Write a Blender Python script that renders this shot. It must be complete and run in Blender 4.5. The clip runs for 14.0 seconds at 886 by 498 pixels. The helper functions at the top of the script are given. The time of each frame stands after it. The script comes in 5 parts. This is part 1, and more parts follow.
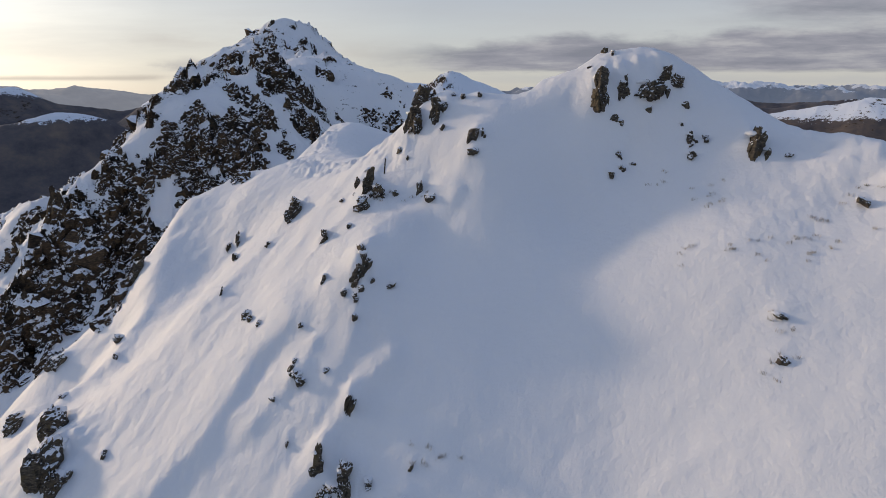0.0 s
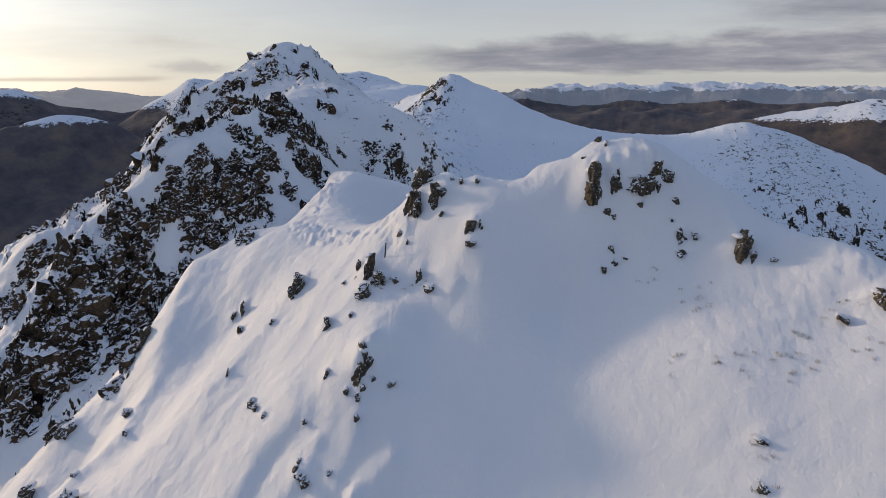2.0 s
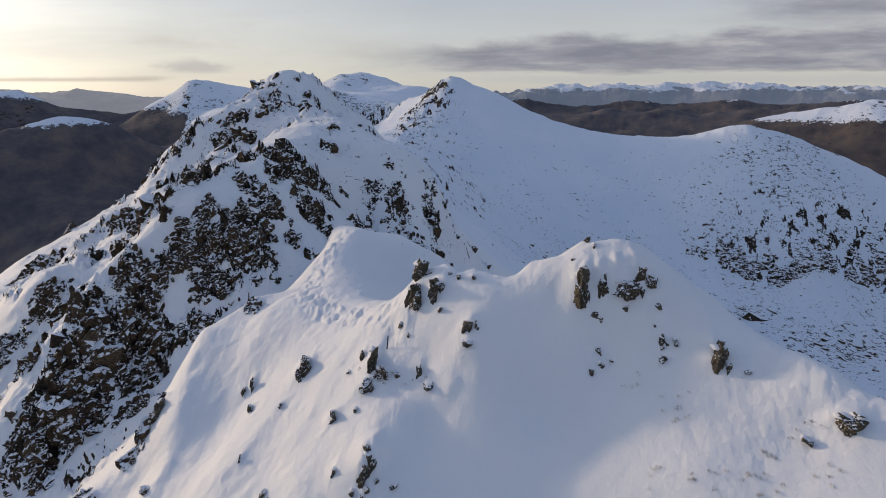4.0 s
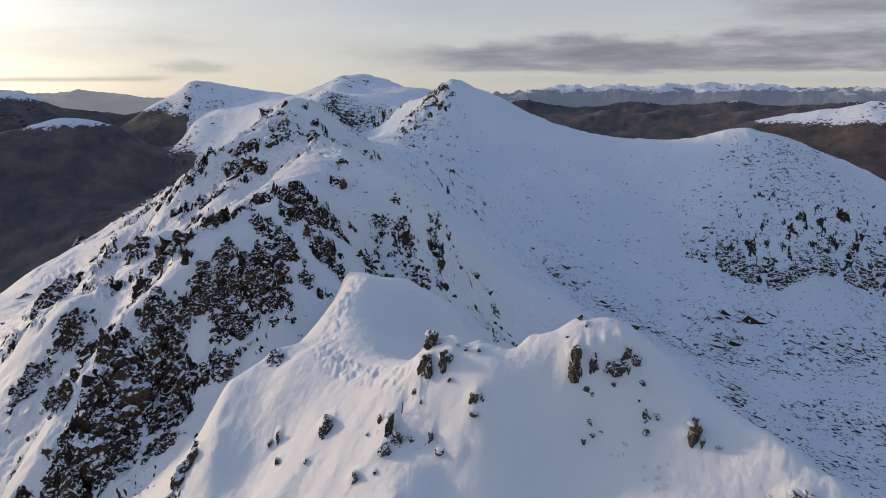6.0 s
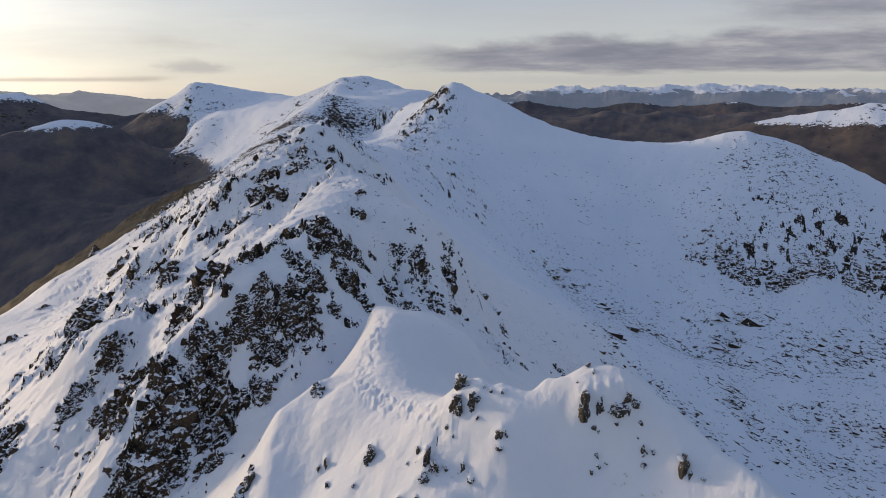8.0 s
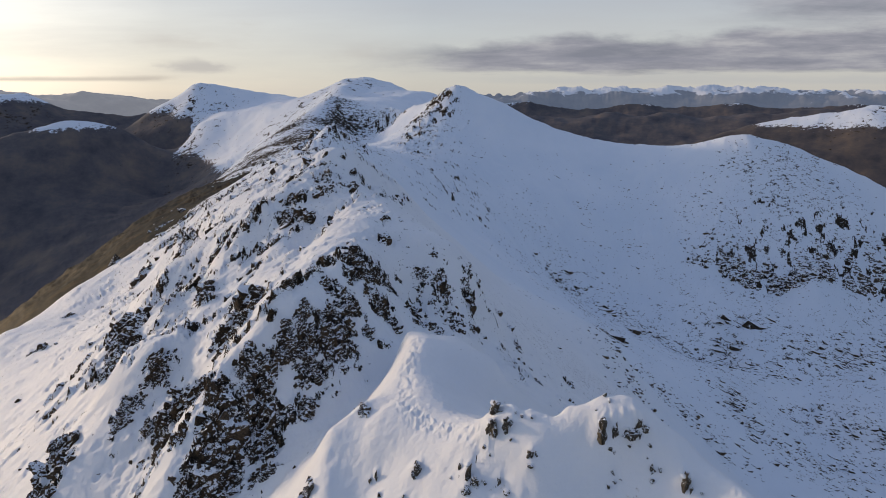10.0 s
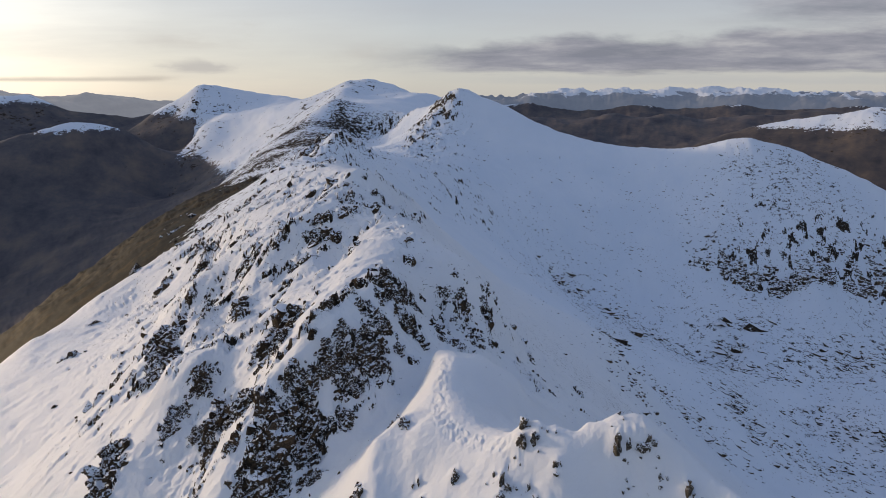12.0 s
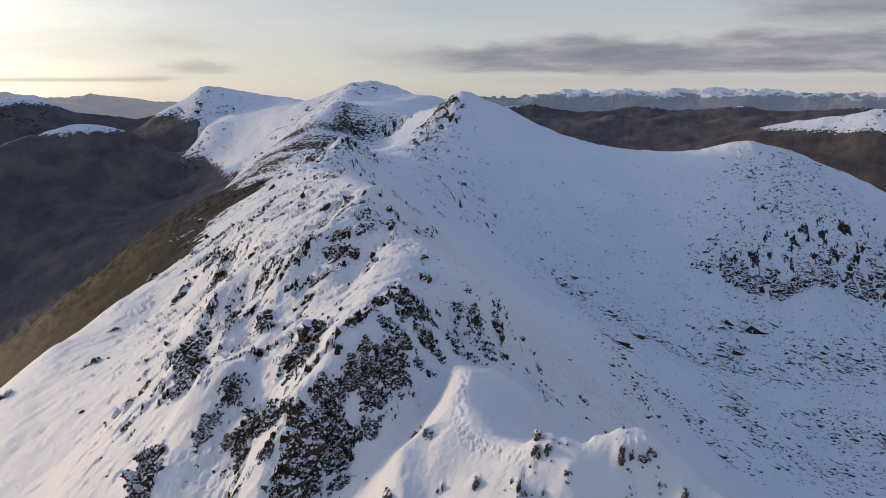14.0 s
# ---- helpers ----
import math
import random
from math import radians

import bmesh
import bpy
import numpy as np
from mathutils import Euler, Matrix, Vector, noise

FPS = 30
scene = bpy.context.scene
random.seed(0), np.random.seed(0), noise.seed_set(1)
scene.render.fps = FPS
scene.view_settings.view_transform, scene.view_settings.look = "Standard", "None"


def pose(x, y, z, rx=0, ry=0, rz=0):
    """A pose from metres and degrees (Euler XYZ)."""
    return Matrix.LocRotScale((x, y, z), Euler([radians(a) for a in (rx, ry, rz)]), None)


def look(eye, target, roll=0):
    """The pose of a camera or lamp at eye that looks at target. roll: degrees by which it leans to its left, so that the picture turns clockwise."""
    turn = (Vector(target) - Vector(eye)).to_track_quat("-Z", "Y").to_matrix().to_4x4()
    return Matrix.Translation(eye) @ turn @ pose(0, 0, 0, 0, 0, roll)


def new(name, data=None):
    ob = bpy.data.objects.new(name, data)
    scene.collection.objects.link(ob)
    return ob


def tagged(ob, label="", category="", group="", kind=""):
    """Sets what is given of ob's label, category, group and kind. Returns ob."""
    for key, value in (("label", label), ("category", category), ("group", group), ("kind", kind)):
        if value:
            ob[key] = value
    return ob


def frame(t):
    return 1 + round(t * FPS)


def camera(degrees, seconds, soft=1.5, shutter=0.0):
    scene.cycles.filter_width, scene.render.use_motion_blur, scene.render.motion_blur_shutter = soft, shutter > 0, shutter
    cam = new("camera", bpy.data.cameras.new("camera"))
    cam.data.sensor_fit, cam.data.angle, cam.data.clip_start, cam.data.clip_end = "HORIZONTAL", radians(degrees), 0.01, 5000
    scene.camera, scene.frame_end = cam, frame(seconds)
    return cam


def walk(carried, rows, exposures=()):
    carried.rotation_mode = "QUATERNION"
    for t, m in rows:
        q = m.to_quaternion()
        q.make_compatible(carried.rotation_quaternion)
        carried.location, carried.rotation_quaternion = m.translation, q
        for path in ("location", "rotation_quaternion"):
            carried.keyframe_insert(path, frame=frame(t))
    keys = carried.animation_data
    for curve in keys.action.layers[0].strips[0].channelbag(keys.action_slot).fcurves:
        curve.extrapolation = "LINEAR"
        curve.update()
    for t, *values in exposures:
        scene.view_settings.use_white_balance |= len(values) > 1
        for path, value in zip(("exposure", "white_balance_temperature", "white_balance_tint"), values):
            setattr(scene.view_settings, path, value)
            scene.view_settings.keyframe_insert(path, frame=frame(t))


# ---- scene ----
cam = camera(71.0, 14.0, soft=0.85)
METRES, EYE, TILT, LEAN, TURN = 60.0, 450.0, -13.9, 0.0, 0.0
ROWS = [
    (0.0, 0.0, 0.0, 0.0, -0.0, 0.0, -0.0),
    (0.5, 0.0012, -0.0047, 0.0175, 0.04, 0.03, 0.0),
    (1.0, 0.002, -0.0091, 0.0362, 0.06, 0.06, 0.04),
    (1.5, 0.0022, -0.0135, 0.0566, 0.07, 0.06, 0.05),
    (2.0, 0.0023, -0.019, 0.079, 0.1, 0.06, 0.05),
    (2.5, 0.0032, -0.0259, 0.1029, 0.12, 0.05, 0.08),
    (3.0, 0.0051, -0.0343, 0.1278, 0.14, 0.03, 0.09),
    (5.5, -0.0001, -0.1135, 0.2425, 0.21, 0.02, 0.09),
    (6.0, -0.0046, -0.1372, 0.2641, 0.22, 0.02, 0.07),
    (6.5, -0.0108, -0.164, 0.285, 0.2, 0.02, 0.06),
    (7.0, -0.0199, -0.1953, 0.3049, 0.17, 0.02, 0.07),
    (7.5, -0.031, -0.2312, 0.3242, 0.18, 0.02, 0.09),
    (8.0, -0.0441, -0.2679, 0.3432, 0.19, 0.04, 0.08),
    (10.5, -0.1211, -0.4613, 0.4375, 0.35, 0.03, -0.06),
    (11.0, -0.1385, -0.5026, 0.4553, 0.38, 0.04, -0.07),
    (11.5, -0.1552, -0.5435, 0.4732, 0.41, 0.04, -0.08),
    (12.0, -0.1703, -0.5848, 0.4905, 0.45, 0.06, -0.08),
    (12.5, -0.1845, -0.6239, 0.5075, 0.51, 0.06, -0.09),
    (13.0, -0.1967, -0.6612, 0.5247, 0.56, 0.08, -0.1),
    (13.5, -0.2063, -0.6966, 0.5409, 0.61, 0.09, -0.11),
    (14.0, -0.2139, -0.7294, 0.5565, 0.65, 0.09, -0.13),
]
walk(cam, [(t, pose(0, 0, EYE, TILT, LEAN, TURN) @ pose(METRES * x, METRES * y, METRES * z, 90 + pitch, roll, yaw)) for t, x, y, z, yaw, pitch, roll in ROWS])

# ---- light ----
SUN_TURN, SUN_RISE = -62.0, 11.0      # degrees: to the left of straight ahead, above the horizon
sun_way = Vector((math.sin(radians(SUN_TURN)) * math.cos(radians(SUN_RISE)),
                  math.cos(radians(SUN_TURN)) * math.cos(radians(SUN_RISE)), math.sin(radians(SUN_RISE))))
lamp = bpy.data.lights.new("sun", "SUN")
lamp.energy, lamp.angle, lamp.color = 1.88, radians(4.5), (1.0, 0.74, 0.48)
sun = new("sun", lamp)
sun.matrix_world = look(sun_way * 100, (0, 0, 0))


def chain(nt):
    """Short helpers to add and wire nodes of one tree."""
    def node(kind, **given):
        n = nt.nodes.new(kind)
        for key, value in given.items():
            if key.startswith("in_"):
                n.inputs[int(key[3:])].default_value = value
        return n

    def wire(a, b, out=0, into=0):
        nt.links.new(a.outputs[out], b.inputs[into])
        return b

    def calc(op, a, b=0.0, c=None, clamp=False):
        n = nt.nodes.new("ShaderNodeMath")
        n.operation, n.use_clamp = op, clamp
        for i, v in enumerate((a, b, c)):
            if v is None:
                continue
            if isinstance(v, (int, float)):
                n.inputs[i].default_value = v
            else:
                nt.links.new(v, n.inputs[i])
        return n.outputs[0]

    def ramp(value, stops, smooth=False):
        n = nt.nodes.new("ShaderNodeValToRGB")
        if smooth:
            n.color_ramp.interpolation = "EASE"
        while len(n.color_ramp.elements) < len(stops):
            n.color_ramp.elements.new(0.5)
        for e, (at, col) in zip(n.color_ramp.elements, stops):
            e.position = at
            e.color = (*col, 1) if not isinstance(col, (int, float)) else (col, col, col, 1)
        nt.links.new(value, n.inputs[0])
        return n.outputs[0]

    def mix(fac, a, b, blend="MIX"):
        n = nt.nodes.new("ShaderNodeMix")
        n.data_type, n.blend_type = "RGBA", blend
        for i, v in ((0, fac), (6, a), (7, b)):
            if isinstance(v, (int, float)):
                n.inputs[i].default_value = v
            elif isinstance(v, tuple):
                n.inputs[i].default_value = (*v, 1)
            else:
                nt.links.new(v, n.inputs[i])
        return n.outputs[2]

    def noise_at(vector, scale, detail=4.0, rough=0.55, stretch=None, shift=None):
        if stretch or shift:
            m = nt.nodes.new("ShaderNodeMapping")
            if stretch:
                m.inputs[3].default_value = stretch
            if shift:
                m.inputs[1].default_value = shift
            nt.links.new(vector, m.inputs[0])
            vector = m.outputs[0]
        n = nt.nodes.new("ShaderNodeTexNoise")
        n.inputs["Scale"].default_value, n.inputs["Detail"].default_value, n.inputs["Roughness"].default_value = scale, detail, rough
        nt.links.new(vector, n.inputs["Vector"])
        return n.outputs[0]

    return node, wire, calc, ramp, mix, noise_at


def make_sky():
    """Hazy winter sky: clear air under a thin veil, with streaks and banks of cloud low down."""
    world = bpy.data.worlds.new("sky")
    world.use_nodes = True
    scene.world = world
    nt = world.node_tree
    nt.nodes.clear()
    node, wire, calc, ramp, mix, noise_at = chain(nt)
    out, back = node("ShaderNodeOutputWorld"), node("ShaderNodeBackground")
    wire(back, out)
    coord = node("ShaderNodeTexCoord")
    way = coord.outputs["Generated"]
    split = node("ShaderNodeSeparateXYZ")
    nt.links.new(way, split.inputs[0])
    x, y, z = split.outputs
    clear = nt.nodes.new("ShaderNodeTexSky")
    clear.sky_type, clear.sun_disc = "NISHITA", False
    clear.sun_elevation, clear.sun_rotation = radians(SUN_RISE), radians(SUN_TURN)
    clear.altitude, clear.dust_density = 900, 2.0
    air = mix(1.0, clear.outputs[0], (0.10, 0.10, 0.10), "MULTIPLY")
    # thin veil of high cloud, brighter towards the sun
    veil = ramp(z, [(0.0, (0.60, 0.58, 0.545)), (0.035, (0.61, 0.605, 0.585)), (0.10, (0.58, 0.60, 0.625)), (0.25, (0.33, 0.41, 0.58)), (1.0, (0.135, 0.205, 0.385))])
    dot = nt.nodes.new("ShaderNodeVectorMath")
    dot.operation = "DOT_PRODUCT"
    nt.links.new(way, dot.inputs[0])
    dot.inputs[1].default_value = sun_way
    glow = ramp(dot.outputs["Value"], [(0.50, (0.0, 0.0, 0.0)), (0.78, (0.18, 0.150, 0.105)), (0.88, (0.51, 0.455, 0.37)), (1.0, (0.95, 0.83, 0.6))])
    veil = mix(1.0, veil, glow, "ADD")
    sky = mix(0.80, air, veil)
    # clouds lie on bearings (across) and heights (up) of the sky ahead
    ahead = calc("MAXIMUM", y, 0.12)
    across, up = calc("DIVIDE", x, ahead), calc("DIVIDE", z, ahead)
    here = ramp(y, [(0.15, 0.0), (0.35, 1.0)])
    flat = node("ShaderNodeCombineXYZ")
    nt.links.new(across, flat.inputs[0])
    nt.links.new(calc("MULTIPLY", up, 3.2), flat.inputs[1])
    flat = flat.outputs[0]
    billow = calc("SUBTRACT", noise_at(flat, 6.0, 7, 0.58), 0.5)
    wisp = calc("SUBTRACT", noise_at(flat, 11.0, 7, 0.62, stretch=(0.5, 1.6, 1.0), shift=(3, 1, 0)), 0.5)

    def edge(value, start, end):
        n = nt.nodes.new("ShaderNodeMapRange")
        n.interpolation_type = "SMOOTHSTEP"
        for k, v in ((0, value), (1, start), (2, end)):
            if isinstance(v, (int, float)):
                n.inputs[k].default_value = v
            else:
                nt.links.new(v, n.inputs[k])
        return n.outputs[0]

    def bank(low, high, soft_low, soft_high, start, end, soft, torn, strength, rise=0.0):
        """Cloud between two heights and two bearings; rise: how the top climbs with the bearing."""
        h = calc("ADD", up, calc("MULTIPLY", wisp, torn * 0.35))
        top = calc("SUBTRACT", calc("ADD", up, calc("MULTIPLY", billow, torn)), calc("MULTIPLY", across, rise))
        side = calc("ADD", across, calc("MULTIPLY", billow, 0.35))
        cover = calc("MULTIPLY", edge(h, low, low + soft_low), edge(top, high, high - soft_high))
        cover = calc("MULTIPLY", cover, calc("MULTIPLY", edge(side, start, start + soft), edge(side, end, end - soft)))
        return calc("MULTIPLY", calc("MULTIPLY", cover, here), strength, clamp=True)

    # a thin mottled layer all over, and lighter and darker billows inside the banks
    mottle = noise_at(flat, 3.2, 6, 0.6, stretch=(0.55, 1.5, 1.0), shift=(7, 2, 0))
    sky = mix(calc("MULTIPLY", ramp(mottle, [(0.42, 0.0), (0.70, 0.28)]), here), sky, (0.45, 0.44, 0.455))
    body = ramp(noise_at(flat, 9.0, 7, 0.62, stretch=(0.6, 1.3, 1.0), shift=(1, 5, 0)), [(0.36, (0.19, 0.20, 0.25)), (0.52, (0.285, 0.285, 0.335)), (0.66, (0.42, 0.415, 0.44))])
    sky = mix(bank(0.088, 0.5, 0.04, 0.1, 0.32, 3.0, 0.30, 0.09, 0.80), sky, body)
    sky = mix(bank(0.045, 0.082, 0.022, 0.030, -0.24, -0.02, 0.14, 0.06, 0.50), sky, (0.42, 0.38, 0.36))
    sky = mix(bank(0.031, 0.083, 0.011, 0.022, -0.16, 3.0, 0.24, 0.07, 0.90, 0.045), sky, body)
    sky = mix(bank(0.046, 0.062, 0.012, 0.012, -0.06, 3.0, 0.30, 0.03, 0.45), sky, (0.22, 0.23, 0.29))
    sky = mix(bank(0.020, 0.032, 0.005, 0.007, -3.0, -0.40, 0.10, 0.010, 0.62), sky, (0.47, 0.42, 0.37))
    sky = mix(bank(0.030, 0.056, 0.010, 0.014, -0.48, -0.33, 0.06, 0.05, 0.55), sky, (0.42, 0.40, 0.40))
    sky = mix(bank(0.062, 0.108, 0.025, 0.025, -0.50, -0.27, 0.10, 0.07, 0.40), sky, (0.52, 0.48, 0.45))
    sky = mix(bank(0.014, 0.034, 0.008, 0.010, -0.05, 3.0, 0.2, 0.05, 0.28), sky, (0.40, 0.42, 0.45))
    nt.links.new(sky, back.inputs[0])
    back.inputs[1].default_value = 1.0


make_sky()
scene.view_settings.exposure = 0.03

# ---- land ----
S = 0.75      # the land's plan is drawn at 4 : 3

# Break lines of the land: crests, spurs, gullies and feet of slopes, as (x, y, height over the first eye).
LINES = {
    "near_crest": [(48, 16, -12), (33, 27, -6.2), (29, 31.5, -4), (25, 35.5, -2.5), (24.4, 38, -2.2), (23.3, 39.5, -2.1), (23.1, 42, -2.2), (22.2, 43, -1.4), (21.8, 44.8, -1.2), (19.7, 44.6, 0.5), (17.9, 45.5, 1.9), (16.5, 47.5, 2.9), (14.5, 48.6, 3.1), (11.7, 49, 2.8), (10.9, 49.3, 2.2), (8.9, 49.5, 1.4), (7.7, 49.5, 1.3), (7.3, 49.5, 0.6), (6.1, 49.5, -0.1), (4.3, 50, 0), (3, 50.5, 0.4), (1.8, 51, -0.1), (0.6, 51.5, 0.5), (-2, 53, -1.6), (-5.5, 58, -5)],
    "crest_lee": [(35, 33, -10), (31, 37.5, -8.5), (28, 41, -7), (25.5, 44.5, -6.2), (21, 49, -5.5), (16.5, 52, -3.2), (11.5, 53, -3.0), (7, 52.6, -3.8), (2.5, 54.5, -4.2), (-0.5, 56, -5)],
    "knoll_crest": [(-5.5, 58, -5), (-9, 63.5, -6), (-13, 71, -6.0), (-15, 79, -4.8), (-14.5, 85, -3.9), (-8.8, 85.5, -4.4), (-3.3, 85.5, -6.3), (1.1, 86, -8.9), (4, 87, -14)],
    "tower": [(-233, 850, -55), (-218, 860, -40), (-199, 880, -22), (-175, 890, -3), (-162, 895, -18), (-140, 890, -49)],
    "tower_front": [(-238, 832, -62), (-214, 842, -44), (-188, 852, -30), (-160, 862, -44), (-138, 868, -64)],
    "tower_foot": [(-222, 800, -56), (-192, 802, -54), (-160, 815, -62)],
    "knoll_top": [(-15, 87.5, -4.2), (-10, 88, -4.7), (-5, 88.2, -5.9)],
    "knoll_back": [(-16.5, 90, -5.6), (-12, 91, -5.6), (-6, 92, -6.6), (0, 91, -11.5)],
    "knoll_bowl": [(-6, 64, -7.4), (-7.5, 75, -7.6), (-2, 75, -10.5), (3, 77, -15.5)],
    "knoll_side": [(-13, 98, -11.5), (-4, 97, -13.5), (2, 100, -18), (1.4, 115, -22)],
    "near_left_edge": [(-18.4, 72, -7.9), (-21.9, 68, -8.4), (-27.1, 64, -11.5), (-27.5, 56, -15.4), (-25, 49, -17.8), (-26, 45, -20.0), (-28.7, 42, -22.4), (-31, 36, -25.5), (-36, 24, -36), (-46, 0, -62)],
    "near_slope_right": [(22.4, 32.5, -5.5), (15.6, 32.8, -7.7), (16, 27.5, -10.3), (15.3, 25.7, -11.7), (12, 14, -19.6), (8, -10, -38), (0, -50, -70)],
    "near_slope_middle": [(12.6, 42.4, -4.0), (8, 40, -7.3), (5, 33, -12.5), (2, 24, -19.1), (-4, 8, -32.4), (-10, -20, -56)],
    "dome_front": [(9.5, 45.6, -0.2), (11, 44.8, 0.1), (13.5, 44.2, 0.1), (15.6, 43.7, -0.1)],
    "rib_lee": [(-0.5, 41, -8.4), (-3.5, 37.1, -10.8), (-2.6, 31, -15.2)],
    "gully_rock": [(-28.1, 50.3, -20.5), (-31, 46, -25)],
    "near_shelf": [(16.3, 41.5, -3.0), (19.7, 39.3, -3.2), (22, 37.4, -3.4)],
    "near_rib": [(2.3, 44.2, -3.0), (-1.4, 44.3, -6.6), (-5.2, 37.7, -10.2), (-5.3, 35, -12.9), (-4.9, 30.6, -16.2), (-7, 20, -24), (-14, 0, -44)],
    "near_slope_left": [(-4.2, 47.3, -5.8), (-5.8, 46, -6.9), (-12.5, 51.8, -9.6), (-13.6, 40, -14.9), (-16.7, 44.6, -14.5), (-18.9, 53.6, -13.6)],
    "near_slope_low": [(-8.9, 36.2, -14), (-14, 30, -20.5), (-20, 18, -30), (-27, 0, -46)],
    "left_gully": [(-14, 96, -13), (-22, 88, -16), (-30, 76, -20), (-33, 62, -20.5), (-34.8, 51.4, -22.9), (-40, 42, -31), (-50, 22, -52), (-64, 0, -80)],
    "face_ledge": [(-36.8, 94, -8.3), (-45, 93, -10), (-51.4, 87.2, -15.6), (-52.5, 81, -20.5)],
    "face_foot": [(-8, 118, -14), (-20, 102, -11), (-31, 97.5, -6.5), (-38, 92.6, -13.5), (-46, 80, -24), (-54, 66, -36), (-70, 44, -62), (-90, 10, -100)],
    "face_top": [(-28.7, 137.5, 6.4), (-26, 133, 4.0), (-29.5, 113, 4.4), (-37.5, 110.6, 3.9), (-37.5, 102.7, 0.7), (-43.6, 98.3, -3.1), (-49, 93, -9.5), (-54.6, 90.3, -13.6), (-57, 82, -20), (-64, 64, -38), (-82, 40, -66)],
    "peak_ridge": [(-29.5, 113, 4.4), (-33, 132, 5.5), (-40, 147, 6.2), (-45, 162, 5.9), (-48, 172, 10.5), (-50, 180, 14), (-49, 192, 18.6), (-49, 201, 22.8), (-45, 212, 17.5), (-40, 228, 10.4), (-43, 242, 10), (-52, 280, 9.5), (-78, 330, 8.3), (-100, 420, 3.5), (-128, 490, -10), (-160, 640, -24), (-213, 830, -31), (-220, 900, -42), (-224, 1130, -29), (-190, 1300, -62), (-230, 1700, -100), (-262, 2100, -117)],
    "summit_brow": [(-26, 212, 7), (-32.7, 205, 11.8), (-36.6, 203, 16.0), (-40.7, 201.5, 20.9), (-44.5, 201, 22.3), (-49, 201, 22.8), (-53.9, 200, 21.2), (-55.7, 197, 19.6), (-58, 189, 15)],
    "summit_top": [(-52.5, 204, 20.6), (-45, 205, 20.8)],
    "peak_shoulder": [(-58, 189, 14.8), (-61.5, 180, 12.4), (-67, 173, 8.6), (-73, 172, 2.8), (-77.6, 172, -1), (-79.5, 169, -6), (-82, 164, -10), (-80, 145.5, -17.3), (-83, 123, -22.6), (-92, 128, -23.8), (-95, 117.6, -35), (-98, 102, -46), (-104, 80, -62), (-130, 40, -110)],
    "inner_gully": [(-46, 157, 2), (-49, 153.6, -2.9), (-53, 140, -5)],
    "middle_gully": [(-60, 168, 4.0), (-67, 162.7, -3.8), (-70, 150, -11), (-72, 130, -18), (-80, 108, -35)],
    "shoulder_gully": [(-55.3, 164.3, 4.2), (-60, 145, -6), (-58, 118, -10.8), (-67.9, 106.6, -28), (-76, 88, -45), (-92, 56, -76)],
    "left_rib": [(-56.5, 192, 14), (-80, 180, -9), (-94, 157, -23), (-115, 165, -33), (-123.5, 171, -40.5), (-140, 145, -62), (-170, 100, -105)],
    "rib_gully": [(-84, 158, -18), (-86, 150.3, -24), (-98, 140, -33), (-115, 120, -52)],
    "flank_rib": [(-62, 262, 8.5), (-83, 198, -7), (-99, 225, -10.4), (-120, 215, -27)],
    "flank_steps": [(-115.5, 289, -9.5), (-127, 274, -27), (-146, 276, -47)],
    "left_gully_far": [(-80, 212, -4), (-104, 204, -29), (-130, 195, -48), (-170, 160, -85)],
    "left_flank": [(-78, 330, 8), (-115.5, 289, -9.5), (-150, 289, -38), (-164, 294, -48.6), (-195, 298, -70), (-229, 304, -78), (-246, 285, -83), (-300, 230, -130), (-420, 120, -260)],
    "left_brow": [(-100, 420, 2), (-160, 400, -25), (-192, 372, -46), (-228, 325, -70), (-253, 262, -92), (-280, 160, -130)],
    "left_drop": [(-230, 520, -90), (-290, 420, -120), (-340, 300, -165), (-420, 180, -270), (-500, 0, -380)],
    "ridge_left_spurs": [(-160, 640, -26), (-230, 620, -60), (-290, 640, -92), (-400, 620, -150)],
    "peak_right": [(-36.7, 188.5, 11.5), (-26.5, 189, 2.9), (-15, 184, -6), (-1, 165, -15), (8, 150, -24)],
    "peak_bench": [(-33, 178, 9.5), (-24.3, 170, 8.0), (-17.5, 150, 5.2), (-11.7, 136.5, 2.9), (-5.5, 138, 1.2), (-1.0, 136, -6), (1.4, 131, -20)],
    "bench_foot": [(-23, 129.9, 1.0), (-16.5, 125.5, -11.5), (-12.6, 128.9, -6.8), (-7.4, 123.5, -15.1), (-3.1, 116, -16.5), (4.4, 122.6, -21)],
    "corrie_head": [(1.4, 131, -22), (22.6, 155, -38), (26, 250, -70), (24, 487, -100), (62, 490, -134), (20, 800, -170), (-30, 1150, -165), (-20, 1500, -118)],
    "near_back": [(32, 50, -14), (28, 70, -26), (14, 90, -24), (20, 115, -32), (60, 60, -50), (95, 20, -70)],
    "corrie_side": [(90, 120, -92), (132, 450, -195), (176, 640, -225), (231, 560, -310), (280, 507, -330), (369, 700, -440), (200, 200, -230), (330, 60, -330)],
    "corrie_floor": [(690, 850, -565), (636, 875, -556), (671, 1018, -549), (737, 1104, -528), (842, 1197, -512), (600, 600, -540), (900, 500, -620), (1200, 200, -680)],
    "corrie_floor_back": [(480, 950, -447), (577, 1166, -503), (535, 1229, -510), (603, 1238, -506), (665, 1249, -467), (517, 1336, -444), (494, 1334, -470), (271, 1403, -403)],
    "cliff_foot": [(430, 1550, -290), (588, 1462, -350), (700, 1400, -392), (784, 1375, -402), (837, 1356, -366), (900, 1380, -380), (960, 1380, -402), (1023, 1396, -407), (1180, 1380, -430)],
